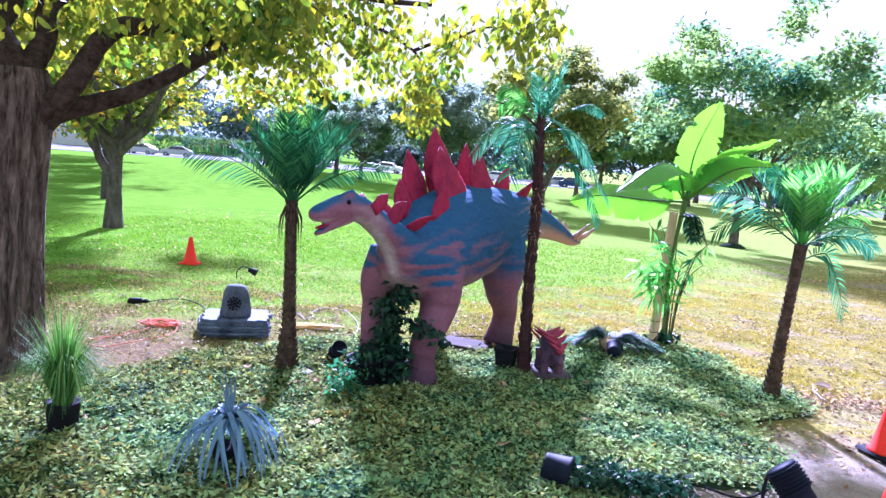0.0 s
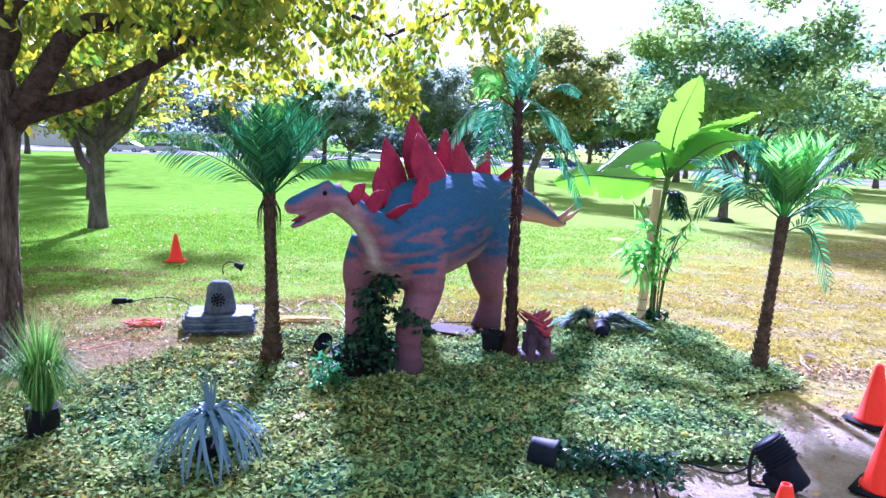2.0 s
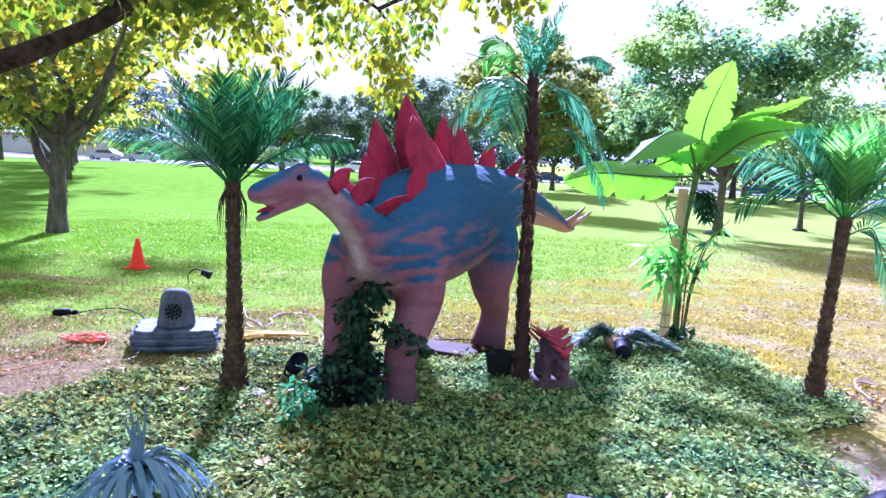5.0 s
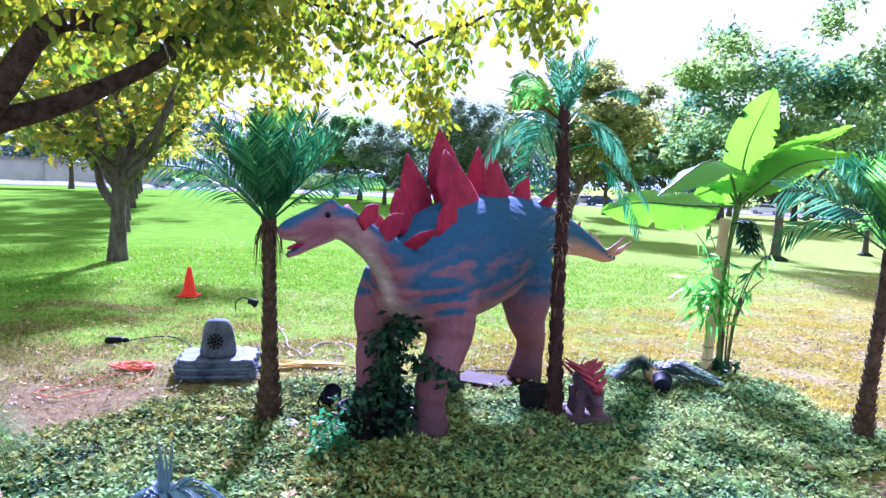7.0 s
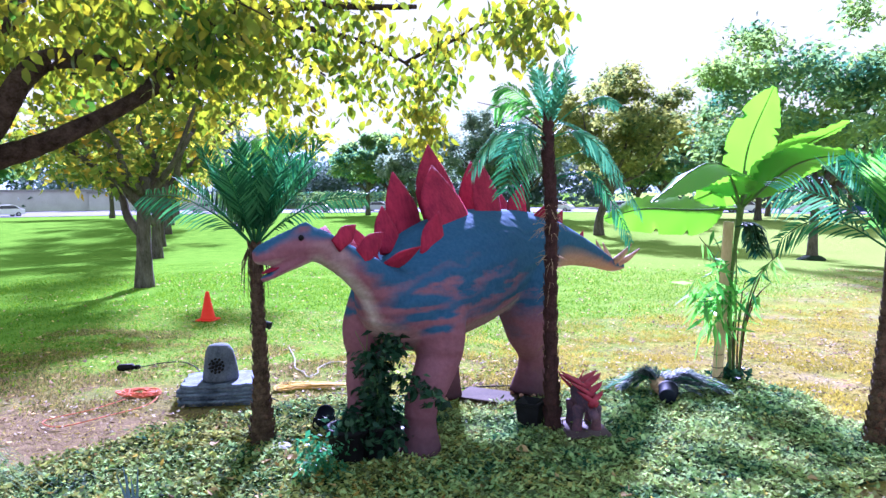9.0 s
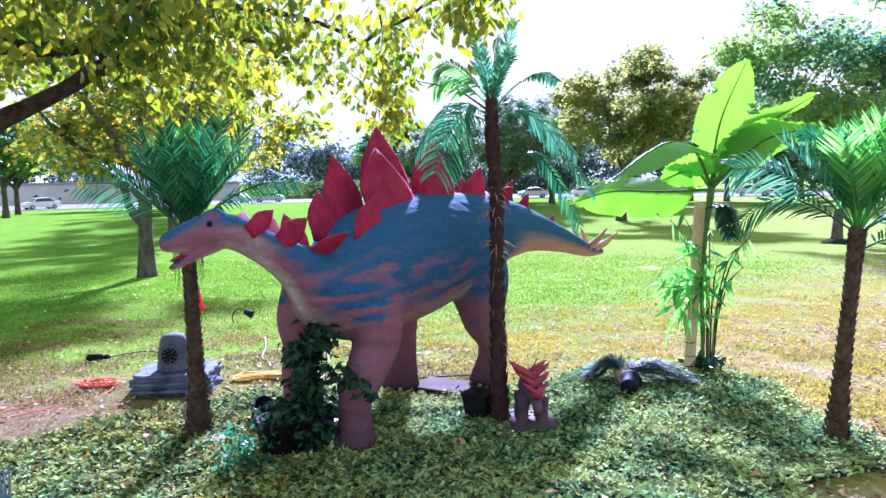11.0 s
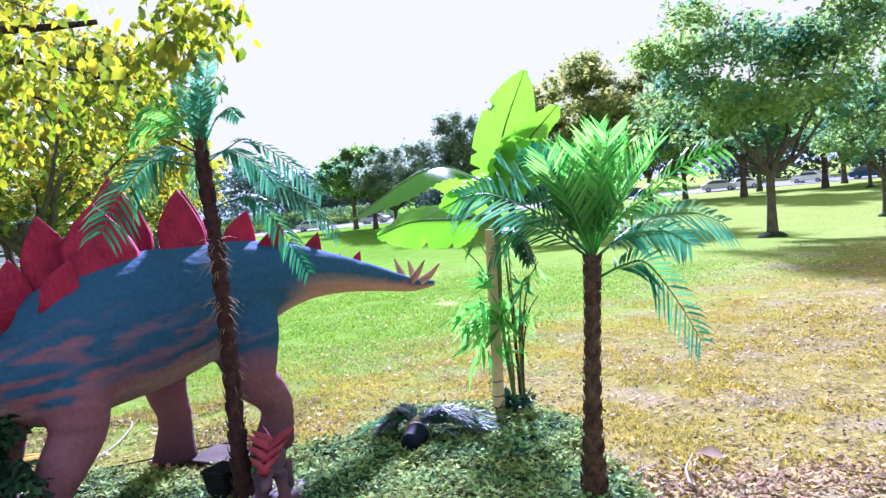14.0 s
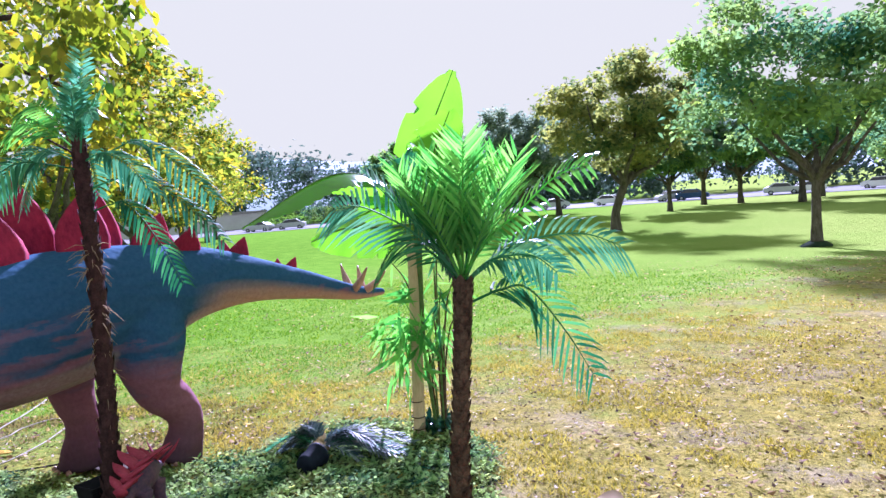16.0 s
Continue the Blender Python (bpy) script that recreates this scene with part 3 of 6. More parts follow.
def inside(x, y, edge):
    e = np.array(edge)
    a, b = e, np.roll(e, -1, 0)
    hit = np.zeros(np.shape(x), bool)
    for (x0, y0), (x1, y1) in zip(a, b):
        hit ^= ((y0 > y) != (y1 > y)) & (x < (x1 - x0) * (y - y0) / (y1 - y0 + 1e-12) + x0)
    return hit


def mat_z(x, y):
    return 0.006 + 0.014 * (np.sin(x * 3.1 + 1.2 * np.sin(y * 2.3)) * np.sin(y * 3.7 + 0.8) * 0.5 + 0.5)


def build_mat():
    base = thing("leaf_mat", (0, 0, 0), "faded green artificial ivy-leaf matting spread over bare earth", "matting")
    edge = smooth_path(MAT_EDGE + MAT_EDGE[:1], 6)[:-1]
    n = len(edge)
    cx, cy = 0.4, 5.2
    verts, faces = [], []
    rings = np.linspace(1.0, 0.05, 16)
    for s in rings:
        for i, (x, y) in enumerate(edge):
            w = 1 + 0.02 * math.sin(i * 2.7) * s
            px, py = cx + (x - cx) * s * w, cy + (y - cy) * s * w
            verts.append((px, py, -0.03 if s == 1.0 else float(mat_z(px, py))))
    for r in range(len(rings) - 1):
        for i in range(n):
            j = (i + 1) % n
            faces.append((r * n + i, r * n + j, (r + 1) * n + j, (r + 1) * n + i))
    faces.append(tuple((len(rings) - 1) * n + i for i in range(n)))
    faces = [f[::-1] for f in faces]
    piece("backing", (verts, faces), MAT_NET, base)
    x, y = rng.uniform(-3.1, 3.5, 215000), rng.uniform(2.7, 8.1, 215000)
    jx, jy = x + rng.normal(0, 0.05, len(x)), y + rng.normal(0, 0.05, len(x))
    heap = np.array([noise.noise((a * 5.5, b * 5.5, 1.7)) + .6 * noise.noise((a * 1.8, b * 1.8, 4.2)) for a, b in zip(x, y)])
    keep = inside(jx, jy, MAT_EDGE) & (heap + rng.normal(0, .2, len(x)) > -.62)
    x, y, heap = x[keep], y[keep], heap[keep]
    n = len(x)
    z = mat_z(x, y) + rng.uniform(0.0, 0.034, n) + .040 * np.clip(heap + .35, 0, 1.1)
    a = rng.uniform(0, 2 * np.pi, n)
    along = np.stack([np.cos(a), np.sin(a), rng.normal(0.05, 0.36, n)], 1)
    side = np.stack([-np.sin(a), np.cos(a), rng.normal(0, 0.45, n)], 1)
    size = rng.uniform(0.024, 0.056, n)
    width = size * rng.uniform(0.34, 0.56, n)
    dry = rng.random(n) < np.clip(.26 - .26 * x + .8 * np.array([noise.noise((a * 1.1, b * 1.1, 9.4)) for a, b in zip(x, y)]), .06, .88)
    for pick, mat, words in ((~dry, MAT_LEAF, "pale and dark green plastic leaves"), (dry, DRY_MAT_LEAF, "sun-bleached yellowish plastic leaves")):
        ob = new("mat_leaves", leaf_mesh("mat_leaves", np.stack([x, y, z], 1)[pick], along[pick], side[pick], size[pick], width[pick], mat, 0.12, oval=True))
        ob.parent = base
        tagged(ob, words, kind="stuff")


build_mat()


def scatter_leaves():
    """Dry leaves on the mat, the earth and the lawn."""
    n = 32000
    x = rng.uniform(-9, 15, n)
    y = 2.6 + rng.random(n) ** 1.2 * 19
    lie = np.array([noise.noise((a * .55, b * .9, 8.8)) + .5 * noise.noise((a * 2.2, b * 2.8, 2.8)) for a, b in zip(x, y)])
    some = (lie + rng.normal(0, .25, n) > -.05) & ((y < 8.9 + .5 * x + 1.1 * np.clip(x, 0, 20)) | (rng.random(n) < .3))
    x, y = x[some], y[some]
    n = len(x)
    on = inside(x, y, MAT_EDGE)
    keep = ~on | (rng.random(n) < 0.15)
    x, y, on = x[keep], y[keep], on[keep]
    n = len(x)
    z = np.where(on, mat_z(x, y) + 0.03, ground_z(x, y) + 0.004)
    a = rng.uniform(0, 2 * np.pi, n)
    along = np.stack([np.cos(a), np.sin(a), rng.uniform(0, 0.4, n)], 1)
    side = np.stack([-np.sin(a), np.cos(a), rng.normal(0, 0.25, n)], 1)
    size = rng.uniform(0.025, 0.075, n)
    ob = new("fallen_leaves", leaf_mesh("fallen_leaves", np.stack([x, y, z], 1), along, side, size, size * 0.6, FALLEN_LEAF, 0.3))
    tagged(ob, "dry brown and yellow leaves scattered on the ground", "leaves", kind="stuff")
    n = 17000
    x, y = rng.uniform(-6, 11, n), rng.uniform(5.2, 13, n)
    some = ~inside(x, y, MAT_EDGE) & ((y < 8.3 + .58 * x) | (rng.random(n) < .08))
    x, y = x[some], y[some]
    n = len(x)
    a = rng.uniform(0, 2 * np.pi, n)
    ob = new("bark_chips", leaf_mesh("bark_chips", np.stack([x, y, ground_z(x, y) + .012], 1), np.stack([np.cos(a), np.sin(a), rng.uniform(0, .5, n)], 1), np.stack([-np.sin(a), np.cos(a), rng.normal(0, .4, n)], 1), rng.uniform(.015, .05, n), rng.uniform(.008, .028, n), CHIP, .3))
    tagged(ob, "dark and pale bark chips strewn over the dry grass", "bark chips", kind="stuff")
    # a drift of pale leaves where the straw meets the path
    n = 1500
    u = rng.random(n)
    x, y = 3.05 + 2.6 * u + rng.normal(0, .10, n), 6.30 + .35 * u + rng.normal(0, .13 + .12 * u, n)
    a = rng.uniform(0, 2 * np.pi, n)
    size = rng.uniform(.025, .065, n)
    ob = new("leaf_drift", leaf_mesh("leaf_drift", np.stack([x, y, ground_z(x, y) + .008], 1), np.stack([np.cos(a), np.sin(a), rng.uniform(0, .5, n)], 1), np.stack([-np.sin(a), np.cos(a), rng.normal(0, .3, n)], 1), size, size * .55, FALLEN_LEAF, .3))
    tagged(ob, "drift of pale dry leaves along the edge of the straw", "leaves", kind="stuff")
    n = 26
    spots = np.stack([rng.uniform(-2.2, 2.6, n), rng.uniform(3.4, 6.4, n)], 1)
    spots = spots[inside(spots[:, 0], spots[:, 1], MAT_EDGE)]
    for px, py in spots:
        s = rng.uniform(0.06, 0.10)
        outline = smooth_path([(0, -s * .5, 0), (s * .42, -s * .2, .012), (s * .4, s * .2, .02), (0, s * .6, 0.005), (-s * .4, s * .2, .02), (-s * .42, -s * .2, .012), (0, -s * .5, 0)], 3)[:-1]
        verts = [(0, 0, 0.0)] + [tuple(p) for p in outline]
        faces = [(0, 1 + i, 1 + (i + 1) % len(outline)) for i in range(len(outline))]
        ob = piece("dry_leaf", (verts, faces), FALLEN_LEAF)
        ob.matrix_world = pose(px, py, float(mat_z(px, py)) + 0.035, rng.uniform(-15, 15), rng.uniform(-15, 15), rng.uniform(0, 360))
        tagged(ob, "large curled yellow-brown leaf lying on the matting", "leaf", "dry leaves on the matting")


scatter_leaves()


# ---- grass ----
def build_grass(name, count, x0, x1, y0, y1, length, mat, label, bare, test):
    x, y = rng.uniform(x0, x1, count), rng.uniform(y0, y1, count)
    patch = np.array([noise.noise((px * .9, py * .9, 3.1)) + .8 * noise.noise((px * 3.1, py * 3.1, 7.7)) for px, py in zip(x, y)]) + rng.normal(0, 0.09, count)
    keep = test(x, y) & (patch > bare) & ~inside(x, y, MAT_EDGE)
    x, y = x[keep], y[keep]
    n = len(x)
    pos = np.stack([x, y, ground_z(x, y) - 0.025], 1)
    along = np.stack([rng.normal(0, 0.75, n), rng.normal(0, 0.75, n), np.ones(n)], 1)
    L = length * rng.uniform(0.5, 1.25, n)
    ob = new(name, leaf_mesh(name, pos, along, unit(n), L, rng.uniform(0.006, 0.013, n), mat, 0.2, 0.3))
    tagged(ob, label, "grass", kind="stuff")


build_grass("dry_grass", 460000, -5.0, 11.0, 5.6, 17.0, 0.048, STRAW_BLADE, "short straw-yellow grass in worn clumps", 0.08,
            lambda x, y: (y > 6.3 + np.clip(2.2 - x, 0, 3) * 0.55) & (y < 9.6 + .5 * x + .8 * np.clip(x, 0, 20) + rng.normal(0, .9, len(x))) & (rng.random(len(x)) < np.clip((15.5 - y) / 7, 0, 1)))
build_grass("weedy_grass", 70000, -6.0, 0.5, 5.6, 9.6, 0.05, WEED_BLADE, "sparse dry grass and weeds on worn earth", 0.12,
            lambda x, y: (y > 5.9 + np.clip(x + 2.5, 0, 3) * .25) & (y < 8.6 - np.clip(x + 1, -4, 0) * .3) & ((x < -2.4) | (x > -1.4) | (y > 7.0)))
build_grass("green_grass", 300000, -13.0, 14.0, 5.6, 20.0, 0.05, LAWN_BLADE, "bright green mown park grass", -0.45,
            lambda x, y: (y > 8.9 + .5 * x + .85 * np.clip(x, 0, 20) + rng.normal(0, 1.1, len(x))) & (rng.random(len(x)) < np.clip((26 - y) / 14, 0, 1)))


def build_thatch():
    """Loose straw lying flat on the worn earth and between the clumps."""
    n = 60000
    x, y = rng.uniform(-6, 10, n), rng.uniform(4.6, 11.5, n)
    keep = ~inside(x, y, MAT_EDGE) & ((y > 5.9) | (x < -1.0)) & ((y > 6.0 + np.clip(x - 2.5, 0, 2) * .3) | (x < 2))
    x, y = x[keep], y[keep]
    n = len(x)
    a = rng.uniform(0, 2 * np.pi, n)
    along = np.stack([np.cos(a), np.sin(a), rng.normal(0.08, 0.12, n)], 1)
    side = np.stack([-np.sin(a), np.cos(a), rng.normal(0, .3, n)], 1)
    ob = new("straw_litter", leaf_mesh("straw_litter", np.stack([x, y, ground_z(x, y) + .003], 1), along, side, rng.uniform(.02, .07, n), rng.uniform(.005, .012, n), STRAW_BLADE, .2))
    tagged(ob, "loose dry straw lying on worn earth", "straw", kind="stuff")


build_thatch()


# ---- the large saurian model ----
def loft(rows, sides=20):
    """A rounded body through rows of x, y, z, half width, half height."""
    p = smooth_path(rows, 5)
    verts, faces = [], []
    for i in range(len(p)):
        d = p[min(i + 1, len(p) - 1), :3] - p[max(i - 1, 0), :3]
        d /= np.linalg.norm(d)
        side = np.cross(d, (0, 0, 1))
        side /= np.linalg.norm(side)
        up = np.cross(side, d)
        for k in range(sides):
            a = 2 * math.pi * k / sides
            verts.append(p[i, :3] + side * math.cos(a) * p[i, 3] + up * math.sin(a) * p[i, 4])
    for i in range(len(p) - 1):
        for k in range(sides):
            j = (k + 1) % sides
            faces.append((i * sides + k, i * sides + j, (i + 1) * sides + j, (i + 1) * sides + k))
    faces += [tuple(range(sides))[::-1], tuple((len(p) - 1) * sides + k for k in range(sides))]
    return verts, faces


def plate_geo(base, tip, axis, width, thick=0.05):
    """A spade-shaped plate that stands from base to tip, broad along axis."""
    base, tip, axis = Vector(base), Vector(tip), Vector(axis).normalized()
    up = tip - base
    axis = (axis - up.normalized() * axis.dot(up.normalized())).normalized()
    across = axis.cross(up).normalized()
    verts, faces, sides = [], [], 12
    prof = [(-max(.14, .06 / up.length), 0.80), (0.0, 0.86), (0.16, 0.97), (0.34, 1.0), (0.52, 0.86), (0.7, 0.60), (0.86, 0.31), (1.0, 0.03)]
    for h, w in prof:
        c = base + up * h
        for k in range(sides):
            a = 2 * math.pi * k / sides
            verts.append(c + axis * math.cos(a) * w * width / 2 + across * math.sin(a) * thick * (0.35 + 0.65 * w) * (1 - 0.6 * h))
    for i in range(len(prof) - 1):
        for k in range(sides):
            j = (k + 1) % sides
            faces.append((i * sides + k, i * sides + j, (i + 1) * sides + j, (i + 1) * sides + k))
    faces += [tuple(range(sides))[::-1], tuple((len(prof) - 1) * sides + k for k in range(sides))]
    return [tuple(v) for v in verts], faces


def fused(geos, voxel, smooth=6):
    """Overlapping forms melted into one skin."""
    ob = new("tmp_form", mesh_from("tmp_form", *join(*geos), SKIN))
    r = ob.modifiers.new("r", "REMESH")
    r.mode, r.voxel_size = "VOXEL", voxel
    s = ob.modifiers.new("s", "SMOOTH")
    s.factor, s.iterations = 0.5, smooth
    me = bpy.data.meshes.new_from_object(ob.evaluated_get(bpy.context.evaluated_depsgraph_get()))
    verts = [tuple(v.co) for v in me.vertices]
    faces = [tuple(p.vertices) for p in me.polygons]
    old = ob.data
    bpy.data.objects.remove(ob)
    bpy.data.meshes.remove(old)
    bpy.data.meshes.remove(me)
    return verts, faces


def leg(rows, sides=14):
    p = smooth_path(rows, 5)
    return tube(p[:, :3], p[:, 3], sides)


def toes(x, y, r, heading, n=3, size=0.045):
    out = []
    for k in range(n):
        a = radians(heading + (k - (n - 1) / 2) * 38)
        c = Vector((x + math.sin(a) * r, y + math.cos(a) * r, 0.03))
        out.append(moved(lathe([(0.01, -size * .7), (size * .8, -size * .3), (size, 0.0), (size * .8, size * .5), (0.01, size * .8)], 10), Matrix.Translation(c)))
    return out


def build_saurian():
    ox, oy = 0.1, 6.3
    body = loft([(1.56, 9.05, 0.93, .035, .035), (1.42, 8.7, 0.98, .065, .07), (1.2, 8.25, 1.12, .10, .12), (.96, 7.8, 1.24, .15, .18), (.76, 7.45, 1.29, .22, .26), (.55, 7.15, 1.27, .33, .35), (.3, 6.78, 1.205, .44, .44), (.14, 6.42, 1.155, .47, .47), (.0, 6.08, 1.105, .445, .45), (-.1, 5.78, 1.04, .39, .395), (-.18, 5.52, 1.08, .25, .265), (-.23, 5.33, 1.21, .142, .155), (-.30, 5.15, 1.325, .10, .112), (-.39, 5.00, 1.425, .09, .098), (-.46, 4.90, 1.47, .085, .09)])
    head = loft([(-.39, 5.0, 1.435, .08, .09), (-.45, 4.91, 1.475, .098, .10), (-.52, 4.85, 1.482, .10, .10), (-.585, 4.79, 1.466, .087, .088), (-.65, 4.735, 1.443, .076, .072), (-.70, 4.69, 1.425, .067, .058), (-.73, 4.665, 1.418, .04, .036)])
    jaw = loft([(-.50, 4.865, 1.412, .07, .05), (-.575, 4.80, 1.366, .064, .040), (-.63, 4.75, 1.324, .056, .026), (-.68, 4.71, 1.292, .047, .020), (-.70, 4.69, 1.284, .018, .012)])
    forms = [body, head, jaw,
             leg([(.07, 5.82, 1.05, .25), (.10, 5.74, .88, .222), (.13, 5.72, .74, .185), (.125, 5.70, .62, .158), (.08, 5.60, .46, .138), (.04, 5.54, .33, .118), (.035, 5.53, .20, .112), (.04, 5.51, .08, .138), (.04, 5.50, 0.0, .148)]),
             leg([(-.30, 5.72, 1.05, .21), (-.38, 5.68, .82, .18), (-.40, 5.70, .62, .135), (-.40, 5.64, .46, .125), (-.41, 5.63, .34, .105), (-.42, 5.62, .20, .105), (-.43, 5.60, .06, .125), (-.43, 5.59, 0.0, .13)]),
             leg([(.52, 6.98, 1.15, .29), (.60, 6.90, .92, .265), (.63, 6.88, .74, .215), (.64, 6.92, .58, .168), (.67, 7.03, .46, .145), (.69, 7.10, .34, .128), (.68, 7.11, .22, .128), (.66, 7.08, .10, .148), (.64, 7.05, 0.0, .165)]),
             leg([(.08, 6.95, 1.12, .26), (-.02, 6.85, .90, .23), (-.05, 6.82, .70, .18), (-.05, 6.84, .52, .145), (-.06, 6.90, .38, .128), (-.06, 6.90, .24, .128), (-.06, 6.86, .10, .15), (-.06, 6.85, 0.0, .165)])]
    for x, y in ((.04, 5.50), (-.43, 5.59), (.65, 7.10), (-.06, 6.85)):
        forms += toes(x, y, 0.13, 198)
    # nostril ridge and brow
    forms += [loft([(-.50, 4.92, 1.56, .02, .02), (-.48, 4.83, 1.59, .032, .028), (-.55, 4.78, 1.555, .02, .02)], 8)]
    skin = fused(forms, 0.019)
    skin = ([(x - ox, y - oy, max(z, 0.0)) for x, y, z in skin[0]], skin[1])
    plates = [  # base, tip, width
        ((-.31, 4.97, 1.50), (-.26, 5.09, 1.585), .11), ((-.43, 5.01, 1.50), (-.47, 5.13, 1.575), .10),
        ((-.22, 5.16, 1.415), (-.15, 5.31, 1.525), .14), ((-.35, 5.20, 1.41), (-.40, 5.36, 1.52), .13),
        ((-.12, 5.40, 1.31), (.06, 5.47, 1.425), .19), ((-.29, 5.47, 1.34), (-.42, 5.54, 1.54), .18),
        ((-.24, 5.76, 1.40), (-.31, 5.84, 1.68), .22), ((.06, 5.76, 1.38), (.10, 5.86, 1.64), .22),
        ((-.17, 6.04, 1.48), (-.30, 6.10, 1.93), .33), ((.15, 6.10, 1.50), (-.04, 6.30, 1.98), .46),
        ((.0, 6.48, 1.55), (-.14, 6.62, 2.16), .46), ((.36, 6.66, 1.55), (.26, 6.82, 2.04), .34),
        ((.20, 6.92, 1.52), (.14, 7.08, 2.04), .36), ((.52, 7.08, 1.50), (.58, 7.22, 1.84), .28),
        ((.66, 7.26, 1.44), (.86, 7.18, 1.72), .26), ((.44, 7.36, 1.46), (.36, 7.46, 1.76), .24),
        ((.84, 7.70, 1.36), (.92, 7.76, 1.60), .19), ((.70, 7.78, 1.36), (.64, 7.86, 1.58), .18),
        ((1.06, 8.12, 1.20), (1.12, 8.20, 1.38), .13), ((.96, 8.18, 1.20), (.90, 8.27, 1.37), .12)]
    flat = [plate_geo(b, t, (.52, .85, 0), w * 1.04, 0.034 if w > .2 else 0.022) for b, t, w in plates]
    spikes = []
    for b, t in (((1.42, 8.66, 1.0), (1.62, 8.56, 1.22)), ((1.48, 8.80, .98), (1.72, 8.74, 1.16)), ((1.38, 8.70, 1.0), (1.26, 8.78, 1.24)), ((1.44, 8.84, .98), (1.34, 8.98, 1.20))):
        q = smooth_path([b, ((b[0] + t[0]) / 2, (b[1] + t[1]) / 2, (b[2] + t[2]) / 2 - .02), t], 4)
        spikes.append(tube(q, [.04, .032, .006], 10))
    tongue = loft([(-.55, 4.82, 1.39, .03, .012), (-.61, 4.77, 1.362, .042, .012), (-.665, 4.722, 1.336, .038, .010), (-.69, 4.70, 1.326, .015, .006)], 10)
    eyes = []
    for s in (1, -1):
        c = Vector((-.535, 4.835, 1.525)) + Vector((-.78, -.62, 0)).cross(Vector((0, 0, 1))) * (0.090 * -s)
        eyes.append(moved(lathe([(.002, -.017), (.012, -.012), (.017, 0), (.012, .012), (.002, .017)], 12), Matrix.Translation(c)))
    nails = []
    for x, y, rad in ((.04, 5.50, .175), (-.43, 5.59, .16), (.66, 7.10, .175), (-.06, 6.85, .18)):
        for k in (-1, 0, 1):
            a = radians(198 + k * 34)
            nails.append(moved(lathe([(.004, -.02), (.018, -.014), (.022, 0), (.015, .014), (.003, .022)], 10), Matrix.Translation((x + math.sin(a) * rad, y + math.cos(a) * rad, .03))))
    sets = [(skin, 0)] + [(g, 1) for g in flat] + [(tongue, 1)] + [(g, 2) for g in spikes] + [(g, 3) for g in eyes] + [(g, 2) for g in nails]
    verts, faces, index = [], [], []
    for k, ((v, f), m) in enumerate(sets):
        base = len(verts)
        verts += v if k == 0 else [(p[0] - ox, p[1] - oy, p[2]) for p in v]
        faces += [tuple(i + base for i in q) for q in f]
        index += [m] * len(f)
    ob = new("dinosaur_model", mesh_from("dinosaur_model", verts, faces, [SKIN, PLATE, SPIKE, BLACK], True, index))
    ob.location = (ox, oy, 0.0)
    tagged(ob, "large painted plated dinosaur model with blue back and rose flanks", "dinosaur model")


build_saurian()


def build_small_saurian():
    """A small resin dinosaur on a flat plinth, facing the path."""
    body = loft([(0, .26, .20, .012, .012), (0, .18, .205, .03, .03), (0, .10, .22, .055, .06), (0, .0, .225, .075, .08), (0, -.08, .21, .06, .065), (0, -.13, .20, .035, .04), (0, -.18, .19, .03, .03), (0, -.24, .165, .028, .026), (0, -.27, .155, .012, .012)], 14)
    legs = [tube([(sx, y, .18), (sx * 1.15, y - .01, .10), (sx * 1.2, y, .03)], [.042, .03, .034], 10) for sx in (.05, -.05) for y in (.07, -.08)]
    plinth = box((.27, .34, .035), .01, (0, -.01, 0))
    skin = fused([body] + legs, 0.008, 4)
    plates = [plate_geo((s * .02, y, .25 + h * .05), (s * (.075 + h * .045), y + .05, .285 + h * .07), (0, 1, 0), .05 + h * .042, .016) for s in (1, -1) for y, h in ((-.19, .1), (-.11, .6), (-.02, 1.0), (.07, .9), (.15, .3))]
    plates += [tube([(s * .01, .22, .21), (s * .06, .27, .26), (s * .09, .29, .31)], [.012, .008, .002], 6) for s in (1, -1)]
    verts, faces, index = [], [], []
    for g, m in [(skin, 0), (plinth, 2)] + [(p, 1) for p in plates]:
        base = len(verts)
        verts += [tuple(v) for v in g[0]]
        faces += [tuple(i + base for i in f) for f in g[1]]
        index += [m] * len(g[1])
    small_skin = surface("small_model_skin", (0.03, 0.035, 0.075), (0.19, 0.09, 0.105), 0.6, 5, 60, 0.3, 0.006)
    small_plate = surface("small_model_plate", (0.20, 0.018, 0.035), (0.40, 0.06, 0.085), 0.6, 12, 70, 0.2, 0.004)
    base_mat = surface("small_model_base", (0.045, 0.03, 0.032), (0.10, 0.07, 0.075), 0.7, 8, 60, 0.3, 0.006)
    ob = new("small_dinosaur_model", mesh_from("small_dinosaur_model", verts, faces, [small_skin, small_plate, base_mat], True, index))
    ob.matrix_world = pose(1.12, 6.12, 0.03, 0, 0, 16) @ Matrix.Scale(1.18, 4)
    tagged(ob, "small grey-mauve resin dinosaur with red plates on a plinth", "dinosaur model")


build_small_saurian()


